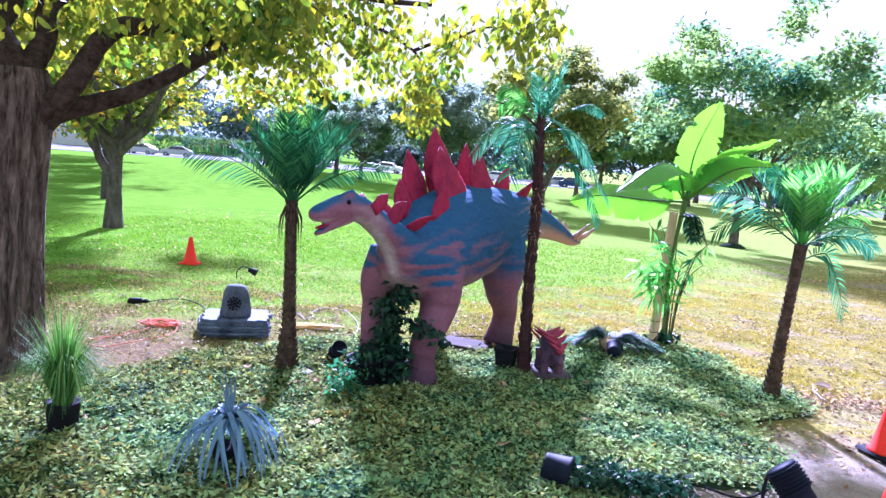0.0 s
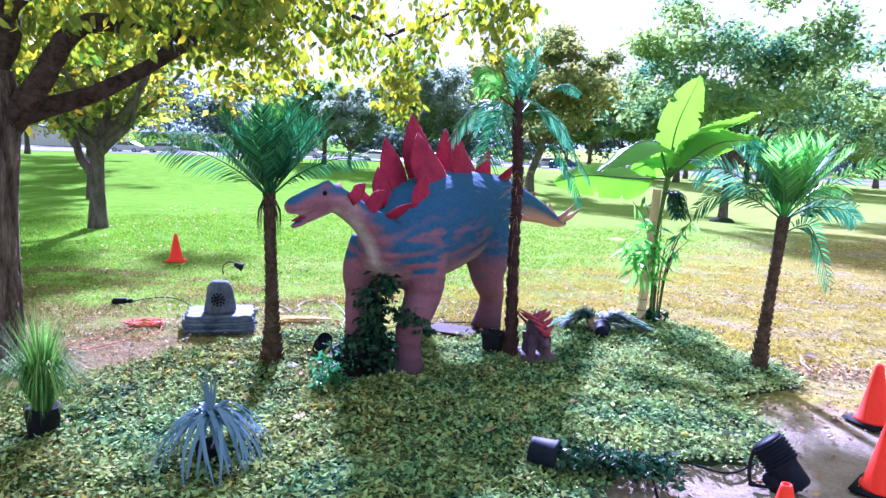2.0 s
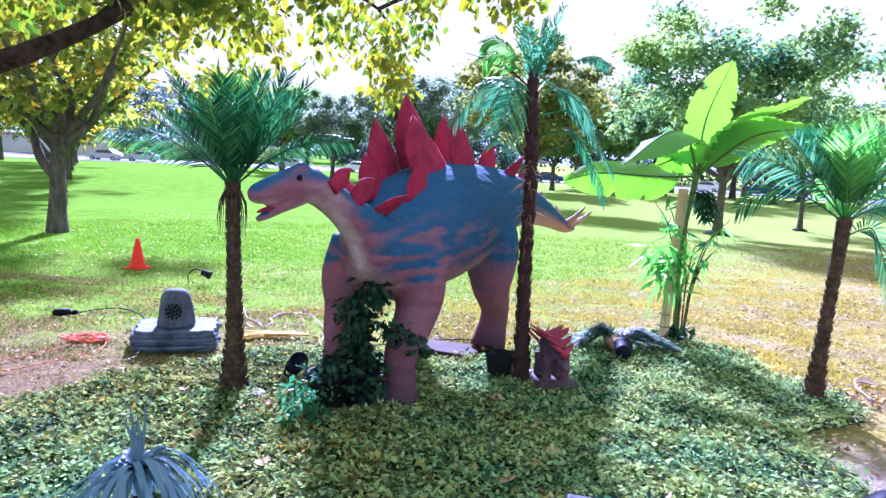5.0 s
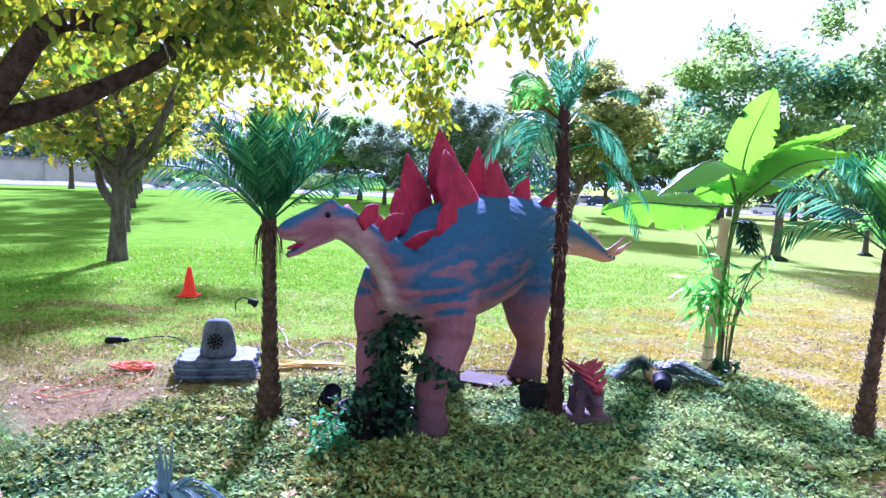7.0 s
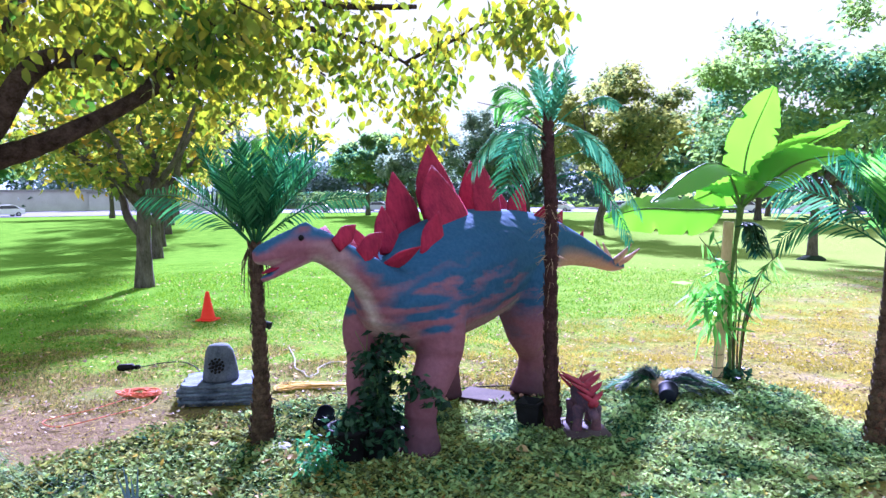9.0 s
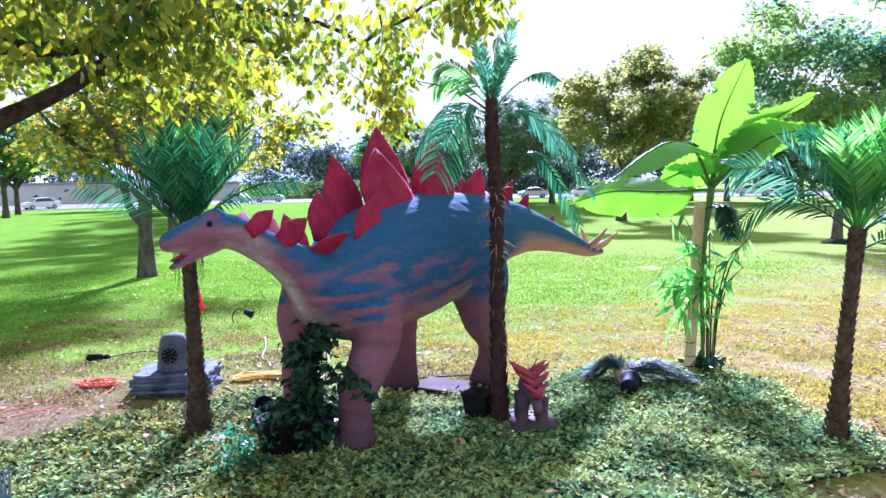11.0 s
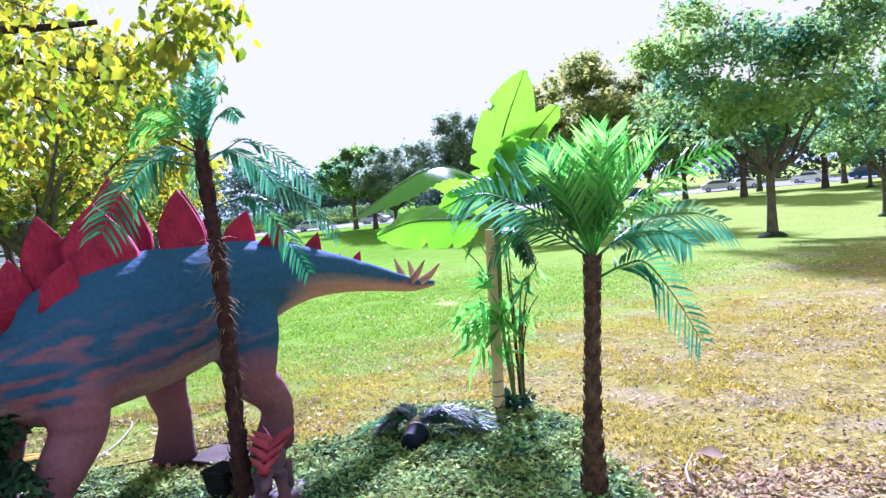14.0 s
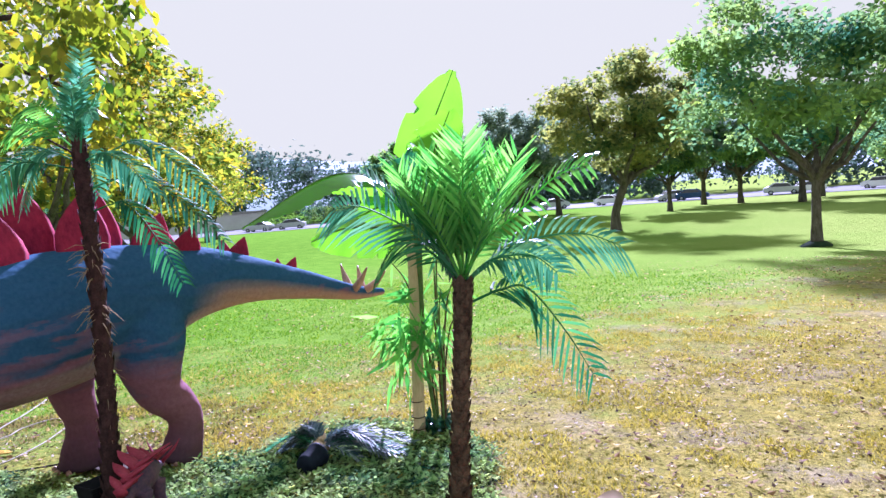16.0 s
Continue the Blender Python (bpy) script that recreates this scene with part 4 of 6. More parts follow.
# ---- palms ----
def frond_geo(line, pairs, leaf_len, leaf_w, vee=0.5, forward=0.55, hang=0.2, stem=0.012, start=0.16, seed=0, twist=0.0):
    """A feather frond: a tapering stem with two rows of narrow leaflets, rolled over by twist."""
    r = np.random.default_rng(seed)
    p = smooth_path(line, 8)
    verts, faces = tube(p, [stem, stem * .7, stem * .3], 5)
    verts = [tuple(v) for v in verts]
    s = np.linspace(0, 1, len(p))
    for k in range(pairs):
        u = start + (1 - start) * (k + 0.5) / pairs
        c = np.array([np.interp(u, s, p[:, i]) for i in range(3)])
        q = np.array([np.interp(min(u + .03, 1), s, p[:, i]) - np.interp(max(u - .03, 0), s, p[:, i]) for i in range(3)])
        d = q / (np.linalg.norm(q) + 1e-9)
        side = np.cross(d, (0, 0, 1))
        if np.linalg.norm(side) < 0.2:
            side = np.cross(d, (1, 0.3, 0))
        side /= np.linalg.norm(side)
        up = np.cross(side, d)
        roll = radians(twist) * min(1.0, 2.5 * (u - start) / (1 - start) + .3)
        side, up = side * math.cos(roll) + up * math.sin(roll), up * math.cos(roll) - side * math.sin(roll)
        L = leaf_len * (0.45 + 0.9 * math.sin(math.pi * min(1, 0.12 + 0.86 * (u - start) / (1 - start) * 0.93)) * 0.65) * r.uniform(0.85, 1.12)
        for sg in (1, -1):
            v = side * sg + up * vee * r.uniform(0.6, 1.4) + d * forward * r.uniform(0.8, 1.3)
            v /= np.linalg.norm(v)
            w = d - v * (d @ v)
            w /= np.linalg.norm(w) + 1e-9
            low = np.array([0, 0, -hang * L])
            near, far, tip = c + v * L * .22 + low * .06, c + v * L * .68 + low * .42, c + v * L + low
            keel = up * leaf_w * .22
            b = len(verts)
            verts += [tuple(c), tuple(near + w * leaf_w * .5 + keel), tuple(near - w * leaf_w * .5 + keel), tuple(far + w * leaf_w * .40 + keel), tuple(far - w * leaf_w * .40), tuple(tip)]
            faces += [(b, b + 1, b + 2), (b + 1, b + 3, b + 4, b + 2), (b + 3, b + 5, b + 4)]
    return verts, faces


def husk_trunk(line, radii, rows, per, scale):
    """A slim core ringed by overlapping husk scales."""
    p = smooth_path(line, 10)
    geo = [tube(p, radii, 14)]
    s = np.linspace(0, 1, len(p))
    for i in range(rows):
        u = (i + 0.3) / rows
        c = Vector([np.interp(u, s, p[:, k]) for k in range(3)])
        d = (Vector([np.interp(min(u + .02, 1), s, p[:, k]) for k in range(3)]) - Vector([np.interp(max(u - .02, 0), s, p[:, k]) for k in range(3)])).normalized()
        rad = float(np.interp(u, np.linspace(0, 1, len(radii)), radii))
        for k in range(per):
            a = 2 * math.pi * (k + 0.5 * (i % 2)) / per
            out = Vector((math.cos(a), math.sin(a), 0))
            out = (out - d * out.dot(d)).normalized()
            t = d.cross(out)
            b = c + out * rad * 0.9
            w = math.pi * rad / per * 1.15
            h = scale * random.uniform(0.9, 1.1)
            vs = [b - t * w, b + t * w, b + t * w * .8 + d * h * .6 + out * rad * .24, b + d * h + out * rad * .42, b - t * w * .8 + d * h * .6 + out * rad * .24, b + d * h * .3 + out * rad * 0.28]
            geo.append(([tuple(v) for v in vs], [(0, 1, 5), (1, 2, 5), (2, 3, 5), (3, 4, 5), (4, 0, 5)]))
    return join(*geo)


def ray(crown, az, tilt, length, bend=0.08):
    """A stiff frond's line: straight out at a tilt from upright, its end bent a little."""
    a, b = radians(az), radians(tilt)
    d = Vector((math.sin(a) * math.sin(b), math.cos(a) * math.sin(b), math.cos(b)))
    e = Vector((math.sin(a), math.cos(a), -.6))
    c = Vector(crown)
    return [tuple(c + d * length * u + e * bend * u * u * length) for u in (0, .33, .66, 1)]


def build_left_palm():
    t = thing("palm_tree", (-1.10, 5.49, 0), "short artificial palm with scaly brown trunk and dark green crown", "palm tree", "artificial palms")
    piece("trunk", husk_trunk([(0, 0, 0), (-.01, .02, .5), (-.03, .04, 1.0), (-.05, .06, 1.42)], [.085, .052, .044, .041, .044], 34, 7, .056), HUSK, t, "brown husk-scaled trunk", False)
    crown = (-.05, .06, 1.40)
    rr = np.random.default_rng(3)
    for k in range(21):
        inner = k < 9
        tilt, long = (3 + 2.0 * k, rr.uniform(.70, .84)) if inner else (rr.uniform(20, 43), rr.uniform(.60, .78))
        piece("frond", frond_geo(ray(crown, k * 137.5, tilt, long, .03 if inner else .10), 34, .20, .013, .25, .95, .0, .007, .20, k), LIME_LEAF if inner and k % 2 else PALM_LEAF, t, "", False)
    tips = [(-.95, .16, .36, 1), (.76, .15, .34, 2)]
    for k, (az, tilt) in enumerate(((98, 33), (112, 27), (-70, 32))):
        piece("frond", frond_geo(ray(crown, az, tilt, .86, .06), 40, .19, .012, .2, 1.1, .05, .008, .2, 300 + k), PALM_LEAF, t, "", False)
    for x, y, z, k in tips:
        c = Vector(crown)
        e = Vector((x, y, z))
        piece("frond", frond_geo([tuple(c), tuple(c + Vector((x * .3, y * .3, z * .40 + .06))), tuple(c + Vector((x * .66, y * .66, z * .82 + .05))), tuple(c + e)], 30, .22 if k == 1 else .15, .013, .05, .6, .30, .009, .18, 40 + k, 45 if x < 0 else -45), PALM_LEAF, t, "", False)
    pale = piece("base_pad", lathe([(.12, 0), (.125, .012), (.10, .028), (.04, .03)], 20, .12), CEMENT, t, "pale cement foot")
    pale.location = (.13, -.10, .015)
    shards = []
    for k in range(16):
        a = k * .4 + .2
        shards.append(tube([(math.cos(a) * .05 - .05, math.sin(a) * .05 + .06, 1.38), (math.cos(a) * .09 - .05, math.sin(a) * .09 + .06, 1.30 - .03 * (k % 3)), (math.cos(a) * .10 - .05, math.sin(a) * .10 + .06, 1.18 - .05 * (k % 4))], [.008, .004, .001], 4))
    piece("dry_fibre", join(*shards), HUSK, t)


build_left_palm()


def build_right_palm():
    t = thing("palm_tree", (3.06, 6.11, 0), "artificial palm with a scaly trunk and glossy spreading green fronds", "palm tree", "artificial palms")
    piece("trunk", husk_trunk([(0, 0, 0), (.03, .03, .5), (.07, .06, 1.0), (.10, .08, 1.38)], [.07, .047, .041, .04, .045], 28, 6, .06), HUSK, t, "brown husk-scaled trunk", False)
    crown = (.10, .08, 1.36)
    rr = np.random.default_rng(5)
    for k in range(17):
        tilt = 3 + 30 * (k / 16) ** .8
        piece("frond", frond_geo(ray(crown, k * 137.5, tilt, rr.uniform(.62, .76), .05 + .07 * k / 19), 26, .24, .016, .30, 1.05, .0, .007, .22, 60 + k), (LIME_LEAF, LIME_LEAF, LIME_LEAF, TEAL_LEAF)[k % 4], t, "", False)
    # foot, crest and tip of each spreading frond, from the crown
    arcs = [((0, 0, .02), (-.36, .03, .34), (-.72, .10, .42), TEAL_LEAF, .28), ((0, 0, .0), (-.36, .24, .22), (-.62, .42, .04), PALM_LEAF, .22),
            ((0, 0, .0), (.38, .18, .20), (.76, .36, .12), TEAL_LEAF, .24), ((0, 0, .04), (.32, -.12, .34), (.67, -.26, .54), LIME_LEAF, .18),
            ((.02, 0, -.10), (.30, .16, -.06), (.59, .34, -.57), PALM_LEAF, .22), ((0, 0, .0), (.10, .32, .26), (.12, .62, .14), LIME_LEAF, .22),
            ((0, 0, .06), (-.14, .06, .38), (-.30, .10, .66), PALM_LEAF, .17), ((0, 0, .0), (.26, -.10, .14), (.50, -.18, .06), TEAL_LEAF, .17)]
    for k, row in enumerate(arcs):
        f, c, e = (Vector(crown) + Vector(p) for p in row[:3])
        piece("frond", frond_geo([tuple(f), tuple(f.lerp(c, .55) + Vector((0, 0, .03))), tuple(c), tuple(c.lerp(e, .55) + Vector((0, 0, .04))), tuple(e)], 22, row[4], .017, .06, .80, .30, .008, .14, 80 + k, 50 if row[2][0] < 0 else (-80 if row[2][2] < -.3 else -50)), row[3], t, "", False)
    piece("earth_foot", lathe([(.20, -.02), (.19, .02), (.13, .05), (.05, .06)], 18, .1), MAT_NET, t)


build_right_palm()


def build_centre_palm():
    t = thing("palm_tree", (.905, 6.11, 0), "tall thin artificial palm with a dark maroon trunk and drooping fronds", "palm tree", "artificial palms")
    piece("trunk", husk_trunk([(0, 0, 0), (-.02, .05, .5), (-.03, .09, 1.0), (-.03, .10, 1.6), (-.06, .12, 2.05), (-.06, .12, 2.32)], [.062, .048, .046, .044, .042, .03], 28, 6, .09), DARK_HUSK, t, "dark fibrous trunk", False)
    rr = np.random.default_rng(9)
    # the upright tuft: pale plumes
    plumes = [((.12, .03, 2.78), .13), ((-.21, .30, 2.76), .12), ((-.02, .10, 2.70), .14), ((.06, .26, 2.64), .13), ((-.14, .02, 2.62), .13), ((.10, -.06, 2.56), .12), ((-.18, .20, 2.54), .12), ((.05, .16, 2.50), .11)]
    for k, (tip, leaf) in enumerate(plumes):
        f, e = Vector((-.06, .12, 2.18 + .012 * k)), Vector(tip)
        piece("frond", frond_geo([tuple(f), tuple(f.lerp(e, .5) + Vector((-.03 * (e.x + .06), 0, .04))), tuple(e)], 18, leaf, .019, .30, .95, .22, .006, .10, 110 + k), (PLUME_LEAF, PLUME_LEAF, TEAL_LEAF)[k % 3], t, "", False)
    # foot, crest and tip of each arching frond, its leaf, leaflet length and where the leaflets begin
    arcs = [((-.06, .12, 2.22), (-.24, .06, 2.38), (-.44, .0, 2.38), LIME_LEAF, .17, .2), ((-.06, .12, 2.26), (-.24, .12, 2.46), (-.44, .12, 2.52), LIME_LEAF, .14, .2),
            ((-.06, .12, 2.18), (-.36, .16, 2.26), (-.64, .22, 1.94), TEAL_LEAF, .15, .25), ((-.06, .12, 2.12), (-.20, -.22, 2.16), (-.29, -.60, 1.78), PALM_LEAF, .18, .2),
            ((-.06, .12, 2.16), (-.20, -.04, 2.24), (-.36, -.20, 2.04), TEAL_LEAF, .15, .2), ((-.06, .12, 2.14), (.08, .48, 2.30), (.50, .62, 1.89), TEAL_LEAF, .14, .34),
            ((-.05, .12, 2.00), (.25, .24, 2.06), (.63, .48, 1.63), TEAL_LEAF, .14, .34), ((-.05, .12, 1.86), (.26, .10, 1.90), (.54, .16, 1.41), PALM_LEAF, .12, .36),
            ((-.06, .12, 2.20), (.18, -.08, 2.38), (.42, -.26, 2.34), TEAL_LEAF, .06, .5), ((-.06, .12, 2.14), (-.26, .40, 2.24), (-.46, .66, 1.98), TEAL_LEAF, .14, .25),
            ((-.06, .12, 2.16), (.16, .10, 2.20), (.40, .14, 1.96), TEAL_LEAF, .14, .3)]
    for k, (foot, crest, tip, leaf, long, begin) in enumerate(arcs):
        f, c, e = (Vector(p) for p in (foot, crest, tip))
        piece("frond", frond_geo([tuple(f), tuple(f.lerp(c, .55) + Vector((0, 0, .02))), tuple(c), tuple(c.lerp(e, .55) + Vector((0, 0, .05))), tuple(e)], 22, long * 1.1, .018, .04, .7, .45, .006, begin, 130 + k, 42 if tip[0] < 0 else -42), leaf, t, "", False)
    tufts = []
    for z in (1.62, 1.5, 1.28, 1.1, .84, .62):
        for k in range(22):
            a = rr.uniform(0, 6.28)
            c = Vector((-.03, .09, z + rr.uniform(-.06, .06)))
            e = Vector((math.cos(a), math.sin(a), rr.uniform(-.8, .3))) * (rr.uniform(.07, .17) if z > 1.2 else rr.uniform(.05, .11))
            tufts.append(tube([tuple(c), tuple(c + e * .6), tuple(c + e + Vector((0, 0, -.03)))], [.004, .002, .001], 3))
    tagged(piece("fibre", join(*tufts), FIBRE, t, "pale straw fibre tufts"), kind="stuff")
    piece("bare_stem", tube([(-.06, .12, 2.2), (-.28, .03, 2.36), (-.56, -.06, 2.42)], [.008, .006, .002], 5), DARK_HUSK, t)


build_centre_palm()


# ---- banana plant and bamboo ----
def banana_leaf(base, mid, tip, width, face, fold=0.25, seed=0):
    """A broad leaf along a line, with a raised midrib, wavy torn edges and a folded blade."""
    r = np.random.default_rng(seed)
    p = smooth_path([base, *mid, tip] if isinstance(mid, list) else [base, mid, tip], 20)
    n = len(p)
    verts, faces, cols = [], [], 9
    for i in range(n):
        u = i / (n - 1)
        d = p[min(i + 1, n - 1)] - p[max(i - 1, 0)]
        d /= np.linalg.norm(d)
        side = np.cross(d, np.array(face, float))
        side /= np.linalg.norm(side)
        up = np.cross(side, d)
        w = width * .5 * (0.06 if u < .13 else min(1, ((u - .12) / .2) ** .5)) * (1 - max(0, (u - .5) / .52) ** 2.6) + .004
        for k in range(cols):
            s = (k - (cols - 1) / 2) / ((cols - 1) / 2)
            ripple = (.010 * math.sin(u * 21 + k * .7) + .011 * (i % 2)) * abs(s)
            tear = 1 - (r.uniform(.12, .38) * (r.random() < .13) if abs(s) == 1 else 0)
            verts.append(tuple(p[i] + side * s * w * tear + up * (fold * abs(s) * w + ripple) + np.array([0, 0, -.10 * w * s * s])))
    for i in range(n - 1):
        for k in range(cols - 1):
            faces.append((i * cols + k, i * cols + k + 1, (i + 1) * cols + k + 1, (i + 1) * cols + k))
    return verts, faces, p


def build_banana():
    t = thing("banana_plant", (2.42, 7.62, 0), "artificial banana plant with broad glossy lime-green leaves", "banana plant")
    j = Vector((.05, -.06, 1.62))
    stem = smooth_path([(.04, .06, .02), (.0, .03, .7), (.02, 0, 1.2), tuple(j), (.08, -.05, 1.95)], 6)
    piece("stem", tube(stem, [.014, .014, .018, .032, .02], 12), STEM_GREEN, t)
    leaves = [  # mid and tip from the stem, width, facing, fold
        ((.12, .05, 2.16), (.34, .15, 2.70), .44, (.30, -1, .15), .08), ((.30, -.40, 2.04), (.60, -.95, 2.28), .36, (-.1, .12, 1), .30),
        ([(-.10, -.26, 1.92), (-.36, -.58, 1.99)], (-.79, -.98, 1.70), .50, (-.30, -.30, 1), -.34), ([(-.30, .18, 1.60), (-.75, .42, 1.60)], (-1.10, .50, 1.50), .42, (-.15, -.8, .5), -.34),
        ((.34, -.55, 1.98), (.55, -1.22, 2.04), .36, (.5, -.5, .8), .30), ((-.10, -.10, 1.78), (-.36, -.20, 1.70), .30, (-.2, -1, .3), .12),
        ((.30, .30, 1.95), (.70, .62, 1.95), .34, (.2, -.6, 1), .2)]
    for k, (m, e, w, face, fold) in enumerate(leaves):
        v, f, p = banana_leaf(tuple(j), m, e, w, face, fold, k)
        leaf = piece("leaf", (v, f), BANANA_LEAF, t)
        rib = tube(p, [.014, .009, .003], 6)
        piece("midrib", rib, STEM_GREEN, leaf, "pale raised midrib")
    hanging = []
    rr = np.random.default_rng(4)
    for k in range(6):
        a = rr.uniform(-1.9, 1.0)
        d = Vector((math.cos(a), math.sin(a), 0))
        hanging.append(frond_geo([tuple(j + Vector((-.04, 0, -.16))), tuple(j + d * .14 + Vector((0, 0, -.14))), tuple(j + d * .26 + Vector((0, 0, -.34 - .14 * rr.random())))], 9, .13, .03, .1, .7, .5, .008, .1, k))
    piece("drooping_leaves", join(*hanging), IVY_LEAF, t, "dark drooping leaves below the crown", False)


build_banana()


def build_stake():
    t = thing("timber_stake", (2.33, 7.64, 0), "raw timber stake driven into the turf behind the plants", "stake")
    g = box((.085, .04, 1.50), .004)
    ob = piece("post", g, TIMBER, t, "", False)
    ob.rotation_euler = (0, radians(2.5), radians(12))
    for z in (.18, .30, .09):
        piece("tie_wire", tube([(.05 * math.cos(a), .03 * math.sin(a), z + .01 * math.sin(a)) for a in np.linspace(0, 6.28, 14)], [.004], 5), BLACK, t)


build_stake()


def build_bamboo():
    t = thing("bamboo_plant", (2.50, 7.72, 0), "leafy artificial bamboo with thin dark stems", "bamboo plant")
    rr = np.random.default_rng(12)
    for k in range(11):
        a = rr.uniform(0, 6.28)
        d = Vector((math.cos(a), math.sin(a) * .7, 0))
        h = rr.uniform(.8, 1.45)
        out = rr.uniform(.16, .52)
        line = [(.05 * math.cos(a), .05 * math.sin(a), 0), tuple(d * out * .25 + Vector((0, 0, h * .5))), tuple(d * out * .6 + Vector((0, 0, h * .85))), tuple(d * out + Vector((0, 0, h)))]
        p = smooth_path(line, 8)
        piece("stem", tube(p, [.009, .007, .003], 6), HUSK if k % 3 else STEM_GREEN, t)
        pos, al = [], []
        for u in rr.uniform(.45, .95, 3 if k % 2 else 11):
            c = np.array([np.interp(u, np.linspace(0, 1, len(p)), p[:, i]) for i in range(3)])
            pos.append(c), al.append(np.array([rr.normal(0, .7), rr.normal(0, .7), rr.uniform(-1.5, -.1)]))
        ob = new("leaves", leaf_mesh("leaves", pos, al, unit(len(pos), rr), rr.uniform(.12, .25, len(pos)), rr.uniform(.020, .032, len(pos)), PALM_LEAF if k % 3 == 0 else LIME_LEAF, .15, .4))
        ob.parent = t
    low = [(rr.normal(0, .08), rr.normal(0, .06), rr.uniform(.02, .14)) for _ in range(14)]
    ob = new("low_leaves", crown_leaves("low_leaves", low, np.full(14, .03), 12, .10, IVY_LEAF, .1, 19, .8))
    ob.parent = t
    # the thick hanging spray on the stake's side
    n = 110
    pos = np.array([(-.19, -.13, .80)]) + rr.normal(0, 1, (n, 3)) * np.array([.09, .06, .17])
    al = np.stack([rr.normal(-.15, .5, n), rr.normal(-.1, .5, n), rr.uniform(-1.5, .3, n)], 1)
    ob = new("leaves", leaf_mesh("leaves", pos, al, unit(n, rr), rr.uniform(.18, .32, n), .040, LIME_LEAF, .15, .4))
    ob.parent = t


build_bamboo()


def build_fallen_palm():
    t = thing("fallen_palm", (1.80, 6.97, 0.03), "toppled potted artificial palm lying on the matting", "palm plant")
    pot = piece("pot", lathe([(.02, 0), (.06, 0), (.068, .03), (.078, .15), (.085, .16), (.085, .175), (.072, .175), (.068, .1)], 20), NAVY, t, "blue-black plastic pot")
    pot.matrix_local = pose(.0, -.15, .07, -84, 0, -8)
    piece("trunk", husk_trunk([(0, -.02, .07), (-.03, .14, .09), (-.05, .24, .10)], [.05, .055, .04], 7, 7, .05), FIBRE, t, "shaggy fibre trunk", False)
    rr = np.random.default_rng(15)
    for k in range(26):
        right = k % 5 > 1
        a = radians(rr.uniform(48, 104) if right else -rr.uniform(40, 105))
        L = rr.uniform(.30, .60) if right else rr.uniform(.22, .38)
        c = Vector((-.04 + rr.normal(0, .02), .18 + rr.normal(0, .03), .09))
        d = Vector((math.sin(a), math.cos(a) * .6, 0))
        lift = rr.uniform(.02, .12)
        piece("frond", frond_geo([tuple(c), tuple(c + d * L * .4 + Vector((0, 0, lift))), tuple(c + d * L * .8 + Vector((0, 0, lift * .5 - .02))), tuple(c + d * L * 1.15 + Vector((0, 0, -.06)))], 26, .12, .012, .45, 1.0, .2, .007, .12, 200 + k), DEAD_FROND if k % 6 else TEAL_LEAF, t, "", False)


build_fallen_palm()


# ---- park trees ----
def limb_line(a, b, sag, seed, n=5):
    r = np.random.default_rng(seed)
    a, b = np.array(a, float), np.array(b, float)
    L = np.linalg.norm(b - a)
    pts = [a + (b - a) * u + r.normal(0, .035 * L, 3) * math.sin(math.pi * u) + np.array([0, 0, sag * L * math.sin(math.pi * u)]) for u in np.linspace(0, 1, n)]
    return smooth_path(pts, 4)


